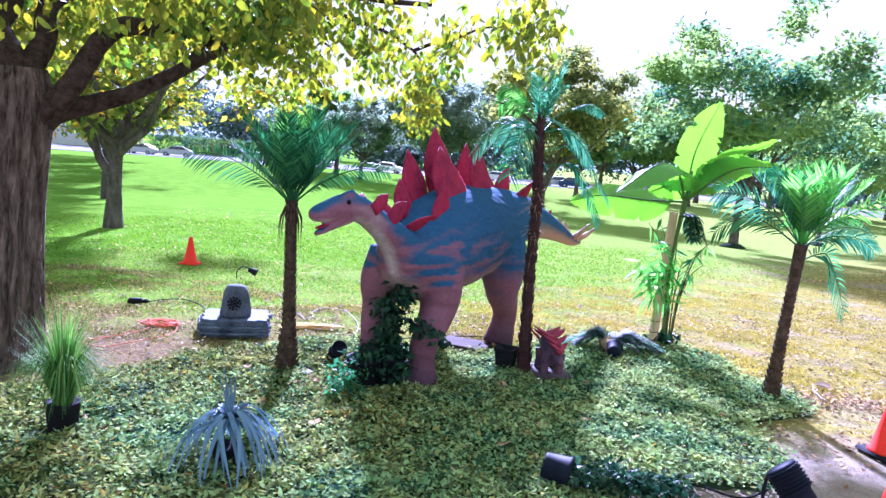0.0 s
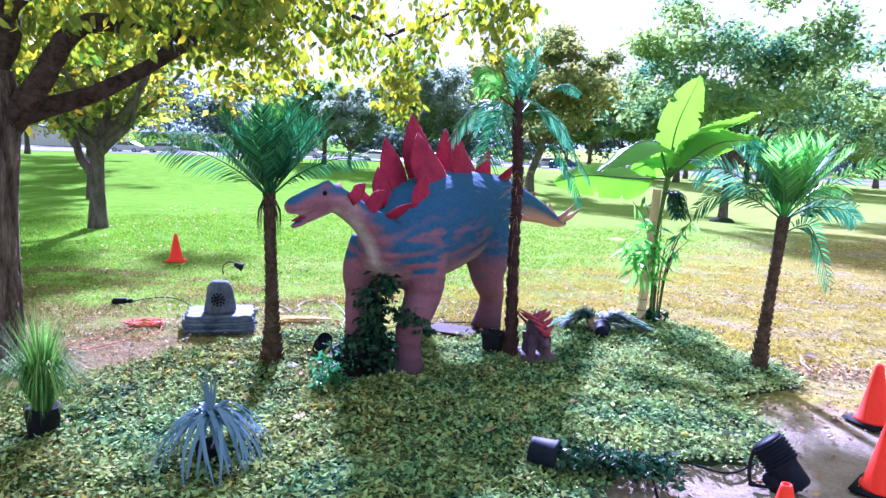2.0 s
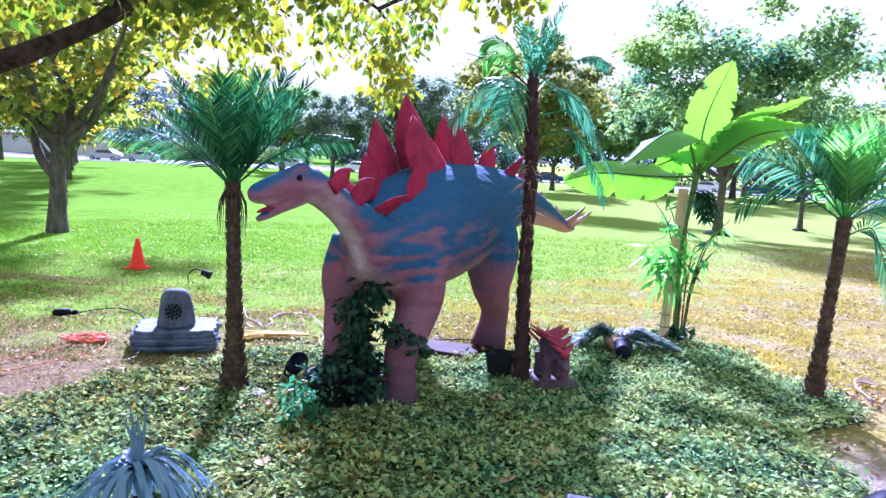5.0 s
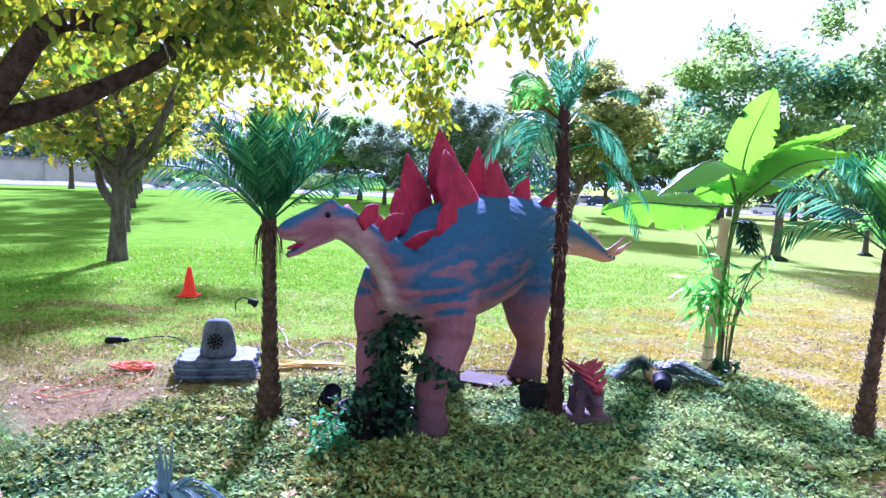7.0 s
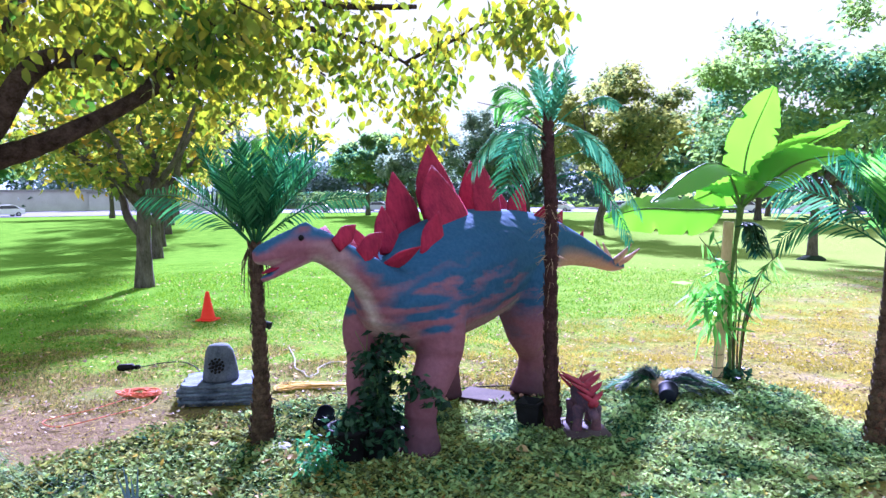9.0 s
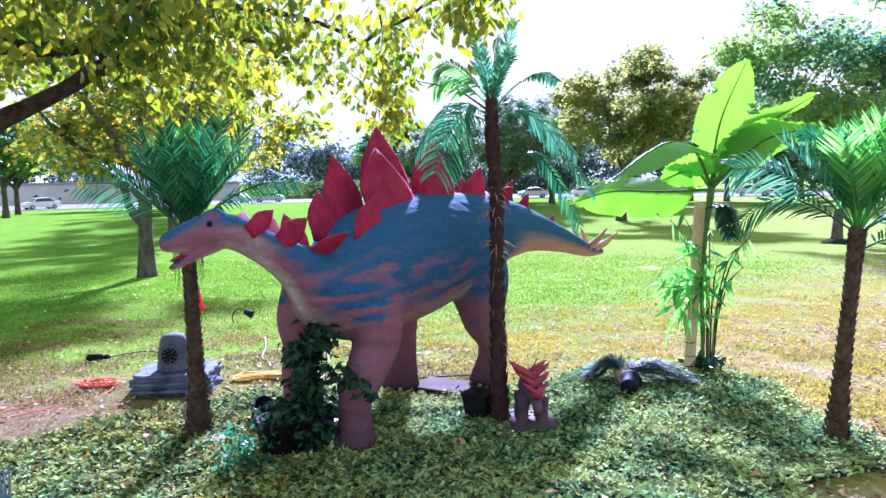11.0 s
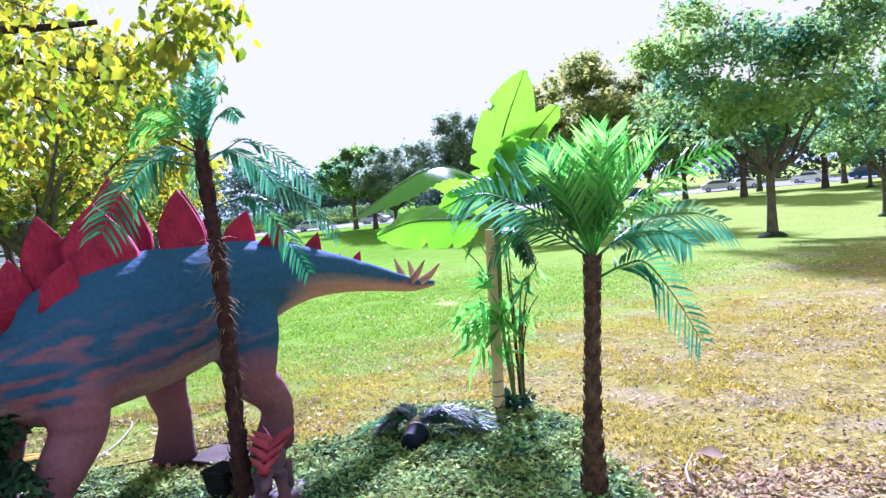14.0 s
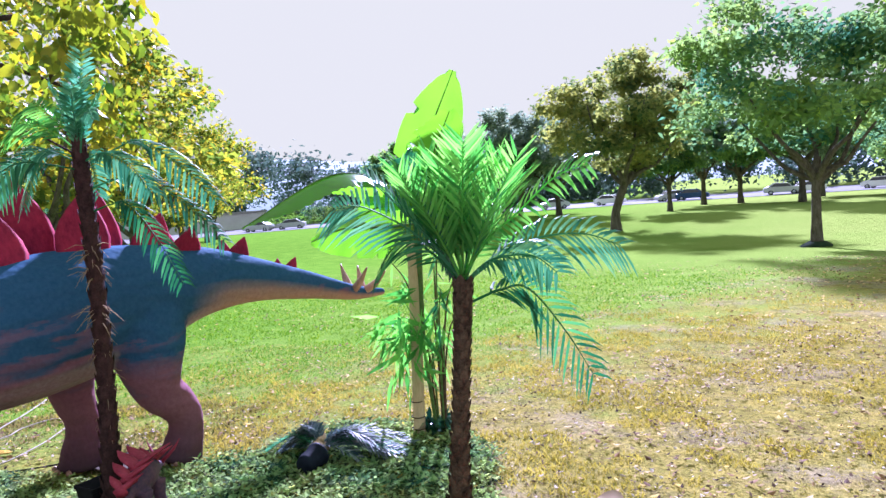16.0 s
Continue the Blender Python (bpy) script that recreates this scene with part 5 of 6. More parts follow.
def build_near_tree():
    """The tree over the display: furrowed trunk, forked limbs, yellowing hanging leaves."""
    bx, by = -3.17, 4.97
    t = thing("tree", (bx, by, 0), "park tree with furrowed dark bark and hanging yellow-green leaves", "tree")
    trunk = smooth_path([(-.02, -.02, -.05), (0, 0, .25), (.02, .0, .9), (.05, 0, 1.5), (.08, 0, 1.95), (.05, .03, 2.3)], 6)
    rr = np.random.default_rng(21)
    # vertical ridges of bark, broken along the height
    core = smooth_path([(*p, q) for p, q in zip(trunk[::5, :3], np.interp(np.linspace(0, 1, len(trunk[::5])), np.linspace(0, 1, 6), [.27, .20, .18, .175, .20, .16]))], 9)
    sides, verts, faces = 120, [], []
    for i, (px, py, pz, pr) in enumerate(core):
        for k in range(sides):
            a = 2 * math.pi * k / sides
            ridge = noise.noise((math.cos(a) * 8, math.sin(a) * 8, pz * 2.6)) + .7 * noise.noise((math.cos(a) * 17, math.sin(a) * 17, pz * 7))
            w = pr * (1 + .26 * max(-.6, min(.30, ridge)))
            verts.append((px + math.cos(a) * w, py + math.sin(a) * w, pz))
    for i in range(len(core) - 1):
        for k in range(sides):
            j = (k + 1) % sides
            faces.append((i * sides + k, i * sides + j, (i + 1) * sides + j, (i + 1) * sides + k))
    faces += [tuple(range(sides))[::-1], tuple((len(core) - 1) * sides + k for k in range(sides))]
    piece("trunk", (verts, faces), BARK, t, "furrowed grey-brown trunk")
    limbs = [  # start, end, radii
        ((1.36, 1.33, 2.90), (1.72, 1.72, 3.20), (.042, .036, .03)), ((1.72, 1.72, 3.20), (2.64, 2.48, 2.97), (.03, .024, .014)), ((1.50, 1.09, 3.04), (2.86, 2.0, 3.35), (.05, .035, .02)),
        ((0, 0, 2.1), (-.35, .25, 3.1), (.15, .12, .09)), ((-.05, -.05, 1.95), (-1.3, -.3, 2.6), (.13, .10, .06)),
        ((.02, .05, 2.2), (.1, .75, 3.3), (.10, .08, .05)), ((.97, .83, 2.48), (1.0, 2.3, 3.2), (.05, .035, .02)),
        ((2.64, 2.48, 2.97), (3.66, 1.8, 3.15), (.02, .014, .006)), ((2.64, 2.48, 2.97), (2.76, 3.2, 2.75), (.016, .01, .005)),
        ((1.0, 2.3, 3.2), (1.7, 2.9, 2.95), (.025, .018, .01)), ((-.35, .25, 3.1), (-1.2, 1.6, 4.0), (.09, .06, .03)),
        ((-.35, .25, 3.1), (.6, -.9, 4.3), (.08, .05, .03)), ((1.5, 1.09, 3.04), (2.2, .8, 3.6), (.04, .03, .015))]
    for line, rad in (([(.06, .03, 1.70), (.20, .16, 1.96), (.46, .36, 2.10), (.71, .42, 2.20), (.97, .83, 2.48), (1.36, 1.33, 2.90)], (.11, .085, .075, .065, .055, .042)),
                      ([(.04, .02, 1.72), (.24, .04, 1.98), (.44, .06, 2.22), (.62, .32, 2.68), (.79, 1.05, 2.80), (1.50, 1.09, 3.04)], (.12, .10, .085, .075, .065, .05))):
        piece("limb", tube(smooth_path(line, 7), rad, 14, .06, seed=4), LIMB, t)
    for k, (a, b, rad) in enumerate(limbs):
        piece("limb", tube(limb_line(a, b, .05, k), rad, 12, .05, seed=k), LIMB, t)
    # leaf clusters along the limbs, and strands that hang from the outer ends
    centres, spread = [], []
    for k in range(230):
        x, y = rr.uniform(-2.6, 3.3), rr.uniform(-1.5, 1.75)
        if (x > 2.2 and y < .9) or (x < 1.6 and .6 * x - .35 < y < .9 * x + .25 and rr.random() < .6):
            continue
        z = 2.60 + .30 * rr.random() + .10 * math.hypot(x - .3, y - 1.9) + rr.random() ** 2.5 * .7
        if math.hypot(x, y - .3) < .7 and z < 3.0:
            continue
        centres.append((x, y, z)), spread.append(rr.uniform(.14, .26))
    for k in range(130):
        x, y = rr.uniform(-2.6, 1.9), rr.uniform(-.6, 1.75)
        if math.hypot(x, y - .3) < .7:
            continue
        centres.append((x, y, rr.uniform(2.62, 3.4))), spread.append(rr.uniform(.14, .26))
    solid = len(centres)
    for a, b in (((1.72, 1.72, 3.2), (2.64, 2.48, 2.97)), ((2.64, 2.48, 2.97), (3.66, 1.8, 3.15)), ((1.5, 1.09, 3.04), (2.86, 2.0, 3.35)), ((1.0, 1.4, 2.8), (1.6, 2.6, 2.95))):
        for u in np.arange(.05, 1, .12):
            centres.append(tuple(np.array(a) * (1 - u) + np.array(b) * u + rr.normal(0, .06, 3))), spread.append(.14)
    # strands that hang from the outer ends: place, top and bottom
    for x, y, z0, z1 in ((2.62, 3.05, 2.95, 2.10), (2.72, 3.20, 2.9, 2.20), (2.46, 2.55, 2.95, 2.45), (2.78, 2.95, 2.85, 2.30), (2.16, 2.5, 2.9, 2.50), (3.86, 1.42, 3.4, 2.70), (3.75, 1.60, 3.3, 2.80), (3.95, 1.75, 3.3, 2.90), (3.55, 1.9, 3.2, 2.95), (1.76, 2.3, 2.8, 2.42), (1.36, 2.5, 2.8, 2.36), (.91, 2.2, 2.75, 2.40), (3.06, 2.3, 3.2, 2.75), (1.9, 1.2, 2.9, 2.5), (2.4, 1.6, 3.0, 2.62), (1.1, 1.5, 2.8, 2.5)):
        for z in np.arange(z0, z1, -.085):
            centres.append((x + rr.normal(0, .05), y + rr.normal(0, .05), z)), spread.append(.08)
    loose = new("hanging_leaves", crown_leaves("hanging_leaves", centres[solid:], np.array(spread[solid:]) * 1.25, 14, .11, TREE_LEAF, 1.0, 6, oval=True))
    loose.parent = t
    tagged(loose, "loose strands of hanging yellow-green leaves")
    ob = new("crown", crown_leaves("crown", centres[:solid], np.array(spread[:solid]), 38, .11, TREE_LEAF, .9, 5, oval=True))
    ob.parent = t
    tagged(ob, "loose crown of backlit yellow-green leaves")
    for i, c in enumerate(centres[:110]):
        end = (c[0] + rr.normal(0, .25), c[1] + rr.normal(0, .25), c[2] - rr.uniform(.0, .3))
        piece("twig", tube(limb_line(c, end, .03, i, 3), [.007, .004, .002], 4), LIMB, t)


build_near_tree()


def build_tree(name, at, height, fork, radius, crown_r, mat, bark, label, seed, clumps=60, per=70, leaf=.16, lean=0.0, squash=.75, group="park trees", low=()):
    """A park tree: tapered trunk, limbs from the fork, and a ragged crown of many leaves."""
    r = np.random.default_rng(seed)
    x, y = at
    t = thing(name, (x, y, float(ground_z(x, y))), label, "tree", group)
    trunk = smooth_path([(0, 0, -.1), (.02, .01, fork * .4), (lean * .5, .02, fork), (lean, 0, fork * 1.25)], 5)
    piece("trunk", tube(trunk, [radius * 1.5, radius, radius * .9, radius * .75], 14, .04, seed=seed), bark, t)
    mid = np.array([lean, 0, fork + (height - fork) * .5])
    half = np.array([crown_r, crown_r, (height - fork) * .52])
    ends = []
    for k in range(7):
        a = k * 2.4 + r.random()
        e = mid + half * np.array([math.cos(a) * .72, math.sin(a) * .72, r.uniform(-.25, .45)])
        ends.append(e)
        piece("limb", tube(limb_line((lean * .5, 0, fork * r.uniform(.85, 1.05)), e, -.06, seed + k), [radius * .62, radius * .36, radius * .12], 8, .04, seed=k), bark, t)
    for s, e in low:
        piece("limb", tube(limb_line(s, e, -.08, seed + 70), [radius * .72, radius * .5, radius * .25], 9, .04, seed=seed), bark, t)
    centres = []
    sprays = 30
    for k in range(sprays):
        u = unit(1, r)[0]
        c = mid + half * u * r.uniform(.45, 1.22 if k % 5 == 0 else .95) * np.array([1, 1, .95 if u[2] > 0 else .72])
        if k % 3 == 0:
            piece("branch", tube(limb_line(ends[k % len(ends)] * .6 + mid * .4, c, .03, seed + 90 + k, 4), [radius * .2, radius * .12, radius * .04], 5), bark, t)
        for _ in range(max(2, clumps // sprays)):
            centres.append(c + r.normal(0, 1, 3) * half * np.array([.20, .20, .09]))
    for k in range(9):
        a, e = r.uniform(0, 6.28), r.uniform(.25, 1.35)
        u = np.array([math.cos(a) * math.cos(e), math.sin(a) * math.cos(e), math.sin(e)])
        foot, c = mid + half * u * .8, mid + half * u * r.uniform(1.10, 1.28)
        piece("branch", tube(limb_line(foot, c, .03, seed + 200 + k, 4), [radius * .12, radius * .07, radius * .03], 5), bark, t)
        centres += [foot + (c - foot) * q + r.normal(0, 1, 3) * half * .035 for q in (.3, .55, .8, 1.0)]
    ob = new("crown", crown_leaves("crown", centres, np.full(len(centres), crown_r * .075), per, leaf, mat, .35, seed, .7))
    ob.parent = t
    return t


tree_b = build_tree("tree", (-7.72, 13.85), 6.7, 1.80, .145, 3.1, TURNING_LEAF, GREYBARK, "grey-barked park tree with yellow-green leaves on the lawn", 31, 120, 58, .22, .1, low=(((0, 0, 1.05), (-1.5, .2, 3.0)), ((.05, 0, 1.5), (1.3, -.2, 3.1))))
for k, (x, y, s, turn) in enumerate(((-13.75, 23.45, 1.12, 70), (-18.3, 30.75, 1.05, 150), (-21.7, 36.6, 1.15, 220), (-25.1, 42.3, 1.1, 300), (-29.3, 49.4, 1.1, 20), (-33.5, 56.6, 1.1, 110))):
    copy_thing(tree_b, pose(x, y, float(ground_z(x, y)), 0, 0, turn) @ Matrix.Scale(s, 4))

tree_c = build_tree("tree", (8.8, 26.3), 7.8, 2.2, .14, 3.7, FAR_LEAF, GREYBARK, "full dark green park tree with a grey trunk", 41, 165, 88, .24, .1, low=(((0, 0, 1.9), (1.6, -.3, 3.6)),))
piece("mulch", lathe([(.48, -.1), (.42, .06), (.25, .16), (.1, .2)], 16, .12), MAT_NET, tree_c, "dark mulch heaped round the trunk")
tree_m = build_tree("tree", (2.2, 40.5), 8.5, 2.4, .22, 3.9, OLIVE_LEAF, GREYBARK, "tall olive-brown park tree on the far lawn", 47, 160, 110, .30, 1.1)
tree_h = build_tree("tree", (-5.5, 50.0), 6.9, 2.1, .18, 3.3, HAZY_LEAF, GREYBARK, "park tree near the car park, leaves paled by painted haze", 49, 130, 100, .30, .2)
tree_s = build_tree("tree", (13.6, 54.0), 7.0, 2.4, .20, 3.2, FAR_LEAF, GREYBARK, "smaller green park tree on the far lawn", 53, 120, 100, .34)
for src, spots in ((tree_c, ((14.8, 33.5, .74, 80), (25.5, 46.0, .80, 200), (29.0, 31.0, .9, 300), (20.5, 51.0, .72, 120), (31.0, 56.0, .85, 200))),
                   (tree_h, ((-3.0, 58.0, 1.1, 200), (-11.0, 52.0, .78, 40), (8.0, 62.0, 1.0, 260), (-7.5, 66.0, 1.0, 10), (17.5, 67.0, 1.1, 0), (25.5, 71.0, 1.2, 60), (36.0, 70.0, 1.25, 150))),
                   (tree_s, ((5.2, 52.5, .75, 50), (10.5, 60.0, .9, 130), (20.0, 58.0, 1.0, 250), (-14.5, 58.0, .9, 310), (27.0, 62.0, 1.2, 20), (-38.0, 40.0, .9, 60), (-44.0, 47.0, .9, 140), (-41.0, 58.0, 1.0, 60), (-19.0, 66.0, 1.0, 90), (34.0, 52.0, 1.2, 90)))):
    for x, y, s, turn in spots:
        copy_thing(src, pose(x, y, float(ground_z(x, y)), 0, 0, turn) @ Matrix.Scale(s, 4))


def build_far_woods():
    """The soft line of woods beyond the car park."""
    r = np.random.default_rng(61)
    centres, spread = [], []
    for k in range(380):
        az = radians(r.uniform(-75, 75))
        d = r.uniform(138, 175)
        top = 6.5 + 5.0 * (math.sin(az * 9) * .5 + .5) + 2.5 * math.sin(az * 23 + 1)
        centres.append((math.sin(az) * d, math.cos(az) * d, -1.2 + r.random() ** .7 * max(top, 3.0))), spread.append(r.uniform(1.4, 2.4))
    ob = new("far_woods", crown_leaves("far_woods", centres, np.array(spread), 240, 1.25, HAZE_BLUE_LEAF, .2, 8, .8))
    tagged(ob, "line of distant woods with haze painted into its blue-green leaves", "woods", kind="stuff")
    line = []
    faces = []
    n = 90
    for k in range(n):
        az = radians(-90 + 180 * k / (n - 1))
        h = 14 + 22 * math.exp(-((math.degrees(az) + 26) / 16) ** 2) + 12 * math.exp(-((math.degrees(az) + 5) / 12) ** 2) + 4 * math.sin(k * .7)
        for d, z in ((620, -6), (760, h * 1.35), (980, -6)):
            line.append((math.sin(az) * d, math.cos(az) * d, z))
    for k in range(n - 1):
        for i in range(2):
            faces.append((k * 3 + i, (k + 1) * 3 + i, (k + 1) * 3 + i + 1, k * 3 + i + 1))
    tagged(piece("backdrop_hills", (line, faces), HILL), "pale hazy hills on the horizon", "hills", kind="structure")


build_far_woods()


# ---- car park ----
def build_car():
    t = thing("parked_car", (0, 0, 0), "parked car at the far edge of the lawn", "car", "parked cars")
    prof = [(-2.2, .35), (-2.25, .75), (-1.95, .98), (-1.25, 1.05), (-.75, 1.52), (.9, 1.58), (1.75, 1.08), (2.15, .98), (2.22, .55), (2.1, .32)]
    verts, faces = [], []
    n = len(prof)
    for y in (-.88, -.80, .80, .88):
        for x, z in prof:
            inset = .16 * max(0, z - 1.0) if abs(y) > .85 else 0
            verts.append((x * (1 - .01 * (abs(y) > .85)), y - math.copysign(inset, y), z if abs(y) < .85 else z * .985))
    for r in range(3):
        for i in range(n):
            j = (i + 1) % n
            faces.append((r * n + i, (r + 1) * n + i, (r + 1) * n + j, r * n + j))
    faces += [tuple(range(n)), tuple(3 * n + i for i in range(n))[::-1]]
    piece("body", (verts, faces), CAR_PAINTS[0], t, "", False)
    for sy in (-1, 1):
        g = [(-1.12, sy * .86, 1.06), (-.7, sy * .80, 1.46), (.82, sy * .80, 1.50), (1.5, sy * .86, 1.08)]
        g2 = [(x, y + sy * .015, z) for x, y, z in g]
        piece("side_window", (g + g2, [(4, 5, 6, 7), (0, 3, 2, 1), (0, 1, 5, 4), (1, 2, 6, 5), (2, 3, 7, 6), (3, 0, 4, 7)]), GLASS, t, "", False)
    for a, b in (((-1.27, 1.06), (-.78, 1.50)), ((1.72, 1.10), (.95, 1.56))):
        dx = -.02 if a[0] < 0 else .02
        g = [(a[0] + dx, -.70, a[1]), (a[0] + dx, .70, a[1]), (b[0] + dx, .62, b[1]), (b[0] + dx, -.62, b[1])]
        piece("windscreen", (g + [(x - dx * .6, y, z - .02) for x, y, z in g], [(0, 1, 2, 3), (4, 7, 6, 5), (0, 4, 5, 1), (1, 5, 6, 2), (2, 6, 7, 3), (3, 7, 4, 0)]), GLASS, t, "", False)
    for x in (-1.38, 1.35):
        for sy in (-1, 1):
            w = piece("wheel", lathe([(.20, -.1), (.31, -.09), (.33, 0), (.31, .09), (.20, .1)], 20), TYRE, t)
            w.matrix_local = pose(x, sy * .80, .33, 90)
            piece("rim", lathe([(.02, -.105), (.19, -.105), (.19, .105), (.02, .105)], 14), CAR_PAINTS[0], w)
    return t


def build_car_park():
    """A paved strip with parked cars and a low pale wall beyond the lawn."""
    n = 80
    verts, faces = [], []
    for k in range(n):
        az = radians(-70 + 140 * k / (n - 1))
        for d in (99, 132):
            x, y = .5 + math.sin(az) * d, 3 + math.cos(az) * d
            verts.append((x, y, float(ground_z(x, y)) + .06))
    for k in range(n - 1):
        faces.append((2 * k, 2 * k + 2, 2 * k + 3, 2 * k + 1))
    tagged(piece("road", (verts, [f[::-1] for f in faces]), ASPHALT), "pale asphalt car park beyond the lawn", "road", kind="structure")
    car = build_car()
    r = np.random.default_rng(70)
    azs = [-44, -30, -27.2, -21.0, -16, -10.5, -6, -1.5, 3.4, 5.2, 11, 12.6, 17.2, 21, 23, 31]
    for k, az in enumerate(azs):
        d = 102 + r.uniform(-.6, 5)
        a = radians(az + r.uniform(-.5, .5))
        x, y = .5 + math.sin(a) * d, 3 + math.cos(a) * d
        m = pose(x, y, float(ground_z(x, y)) + .06, 0, 0, -az + r.choice([0, 180]) + r.uniform(-25, 25))
        c = car if k == 0 else copy_thing(car, m)
        if k == 0:
            car.matrix_basis = m
        paint = CAR_PAINTS[int(r.integers(0, 4))]
        for o in c.children:
            if o.name.startswith("body"):
                o.data = o.data.copy()
                o.data.materials[0] = paint
    # a pale building front far to one side
    for az, w, h in ((-45, 36, 3.4), (-34, 20, 3.0)):
        a = radians(az)
        x, y = .5 + math.sin(a) * 136, 3 + math.cos(a) * 136
        b = thing("low_building", (x, y, float(ground_z(x, y)) - .05), "long low pale building across the car park", "building", turn=-az)
        piece("wall", box((w, 5, h), .05), WALL_PALE, b, "", False)
        piece("roof", box((w + .6, 5.6, .3), .04, (0, 0, h)), CEMENT, b, "", False)
    h = thing("hedge", (.5 + math.sin(radians(-22)) * 124, 3 + math.cos(radians(-22)) * 124, -1.6), "long clipped dark green hedge behind the parked cars", "hedge", turn=22)
    cs = [(x, 0, z) for x in np.arange(-16, 16, .6) for z in (.4, 1.2, 2.0, 2.7)]
    ob = new("leaves", crown_leaves("leaves", cs, np.full(len(cs), .3), 60, .3, FAR_LEAF, .1, 4))
    ob.parent = h


build_car_park()


# ---- things on the ground ----
def build_cone(x, y, scale, label, turn=0):
    t = thing("traffic_cone", (x, y, float(ground_z(x, y)) - .01), label, "traffic cone", "orange cones", turn=turn, scale=scale)
    piece("base", box((.29, .29, .03), .012), BLACK if scale > .99 else ORANGE, t, "square rubber foot")
    piece("cone_body", lathe([(.125, .028), (.12, .045), (.105, .06), (.028, .44), (.024, .455), (.018, .455), (.016, .40)], 24), ORANGE, t)


build_cone(-4.36, 10.47, .96, "orange traffic cone standing on the green lawn")
build_cone(3.55, 5.15, 1.0, "orange traffic cone on bare earth beside the matting", 20)
build_cone(3.06, 4.04, 1.02, "orange traffic cone on the path near a spotlight", 50)
build_cone(2.11, 3.10, 1.0, "orange traffic cone on the path in front of the floodlight", 10)


def build_rock_speaker():
    p = thing("slate_plinth", (-1.99, 6.53, -.02), "low plinth of stacked blue-grey slate slabs", "plinth", turn=20, scale=.92)
    r = np.random.default_rng(81)
    z = 0.0
    for k in range(6):
        w, d, h = .70 - .016 * k + r.uniform(-.04, .04), .52 - .010 * k + r.uniform(-.035, .035), r.uniform(.020, .034)
        outline = smooth_path([(-w / 2, -d / 2, 0), (0, -d / 2 - .02, 0), (w / 2, -d / 2, 0), (w / 2 + .02, 0, 0), (w / 2, d / 2, 0), (0, d / 2, 0), (-w / 2, d / 2, 0), (-w / 2 - .02, 0, 0), (-w / 2, -d / 2, 0)], 4)[:-1]
        jit = r.normal(0, .014, (len(outline), 2)) + r.uniform(-.02, .02, 2)
        lo = [(x + a, y + b, z) for (x, y, _), (a, b) in zip(outline, jit)]
        mi = [(x * 1.012 + a, y * 1.015 + b, z + h * .5) for (x, y, _), (a, b) in zip(outline, jit)]
        hi = [(x * .985 + a, y * .98 + b, z + h) for (x, y, _), (a, b) in zip(outline, jit)]
        n = len(lo)
        faces = [(a * n + i, a * n + (i + 1) % n, (a + 1) * n + (i + 1) % n, (a + 1) * n + i) for a in (0, 1) for i in range(n)]
        faces += [tuple(range(n))[::-1], tuple(2 * n + i for i in range(n))]
        piece("slab", (lo + mi + hi, faces), SLATE, p, "", False)
        z += h + .002
    s = thing("rock_speaker", (-1.98, 6.51, z * .92 - .02), "grey rock-shaped garden loudspeaker on a slate plinth", "loudspeaker", turn=16, scale=.9)
    prof = [(.165, 0), (.17, .03), (.16, .10), (.145, .2), (.125, .29), (.095, .335), (.04, .35)]
    v, f = lathe(prof, 28, .05)
    v = [(x, y * .92, zz) for x, y, zz in v]
    piece("shell", (v, f), GREY_ROCK, s)
    slots = []
    for ring, count, wide in ((0, 1, .016), (.036, 6, .015), (.064, 11, .011)):
        for k in range(count):
            a = 2 * math.pi * k / count + ring * 9
            x, zz = ring * math.cos(a), .165 + ring * math.sin(a)
            hole = lathe([(.001, -.012), (wide * .8, -.012), (wide, -.004), (wide, .012)], 10)
            slots.append(moved(hole, Matrix.Translation((x, -.148 + (zz - .1) * .14, zz)) @ pose(0, 0, 0, 90)))
    piece("grille", join(*slots), BLACK, s, "dark slotted grille", False)


build_rock_speaker()


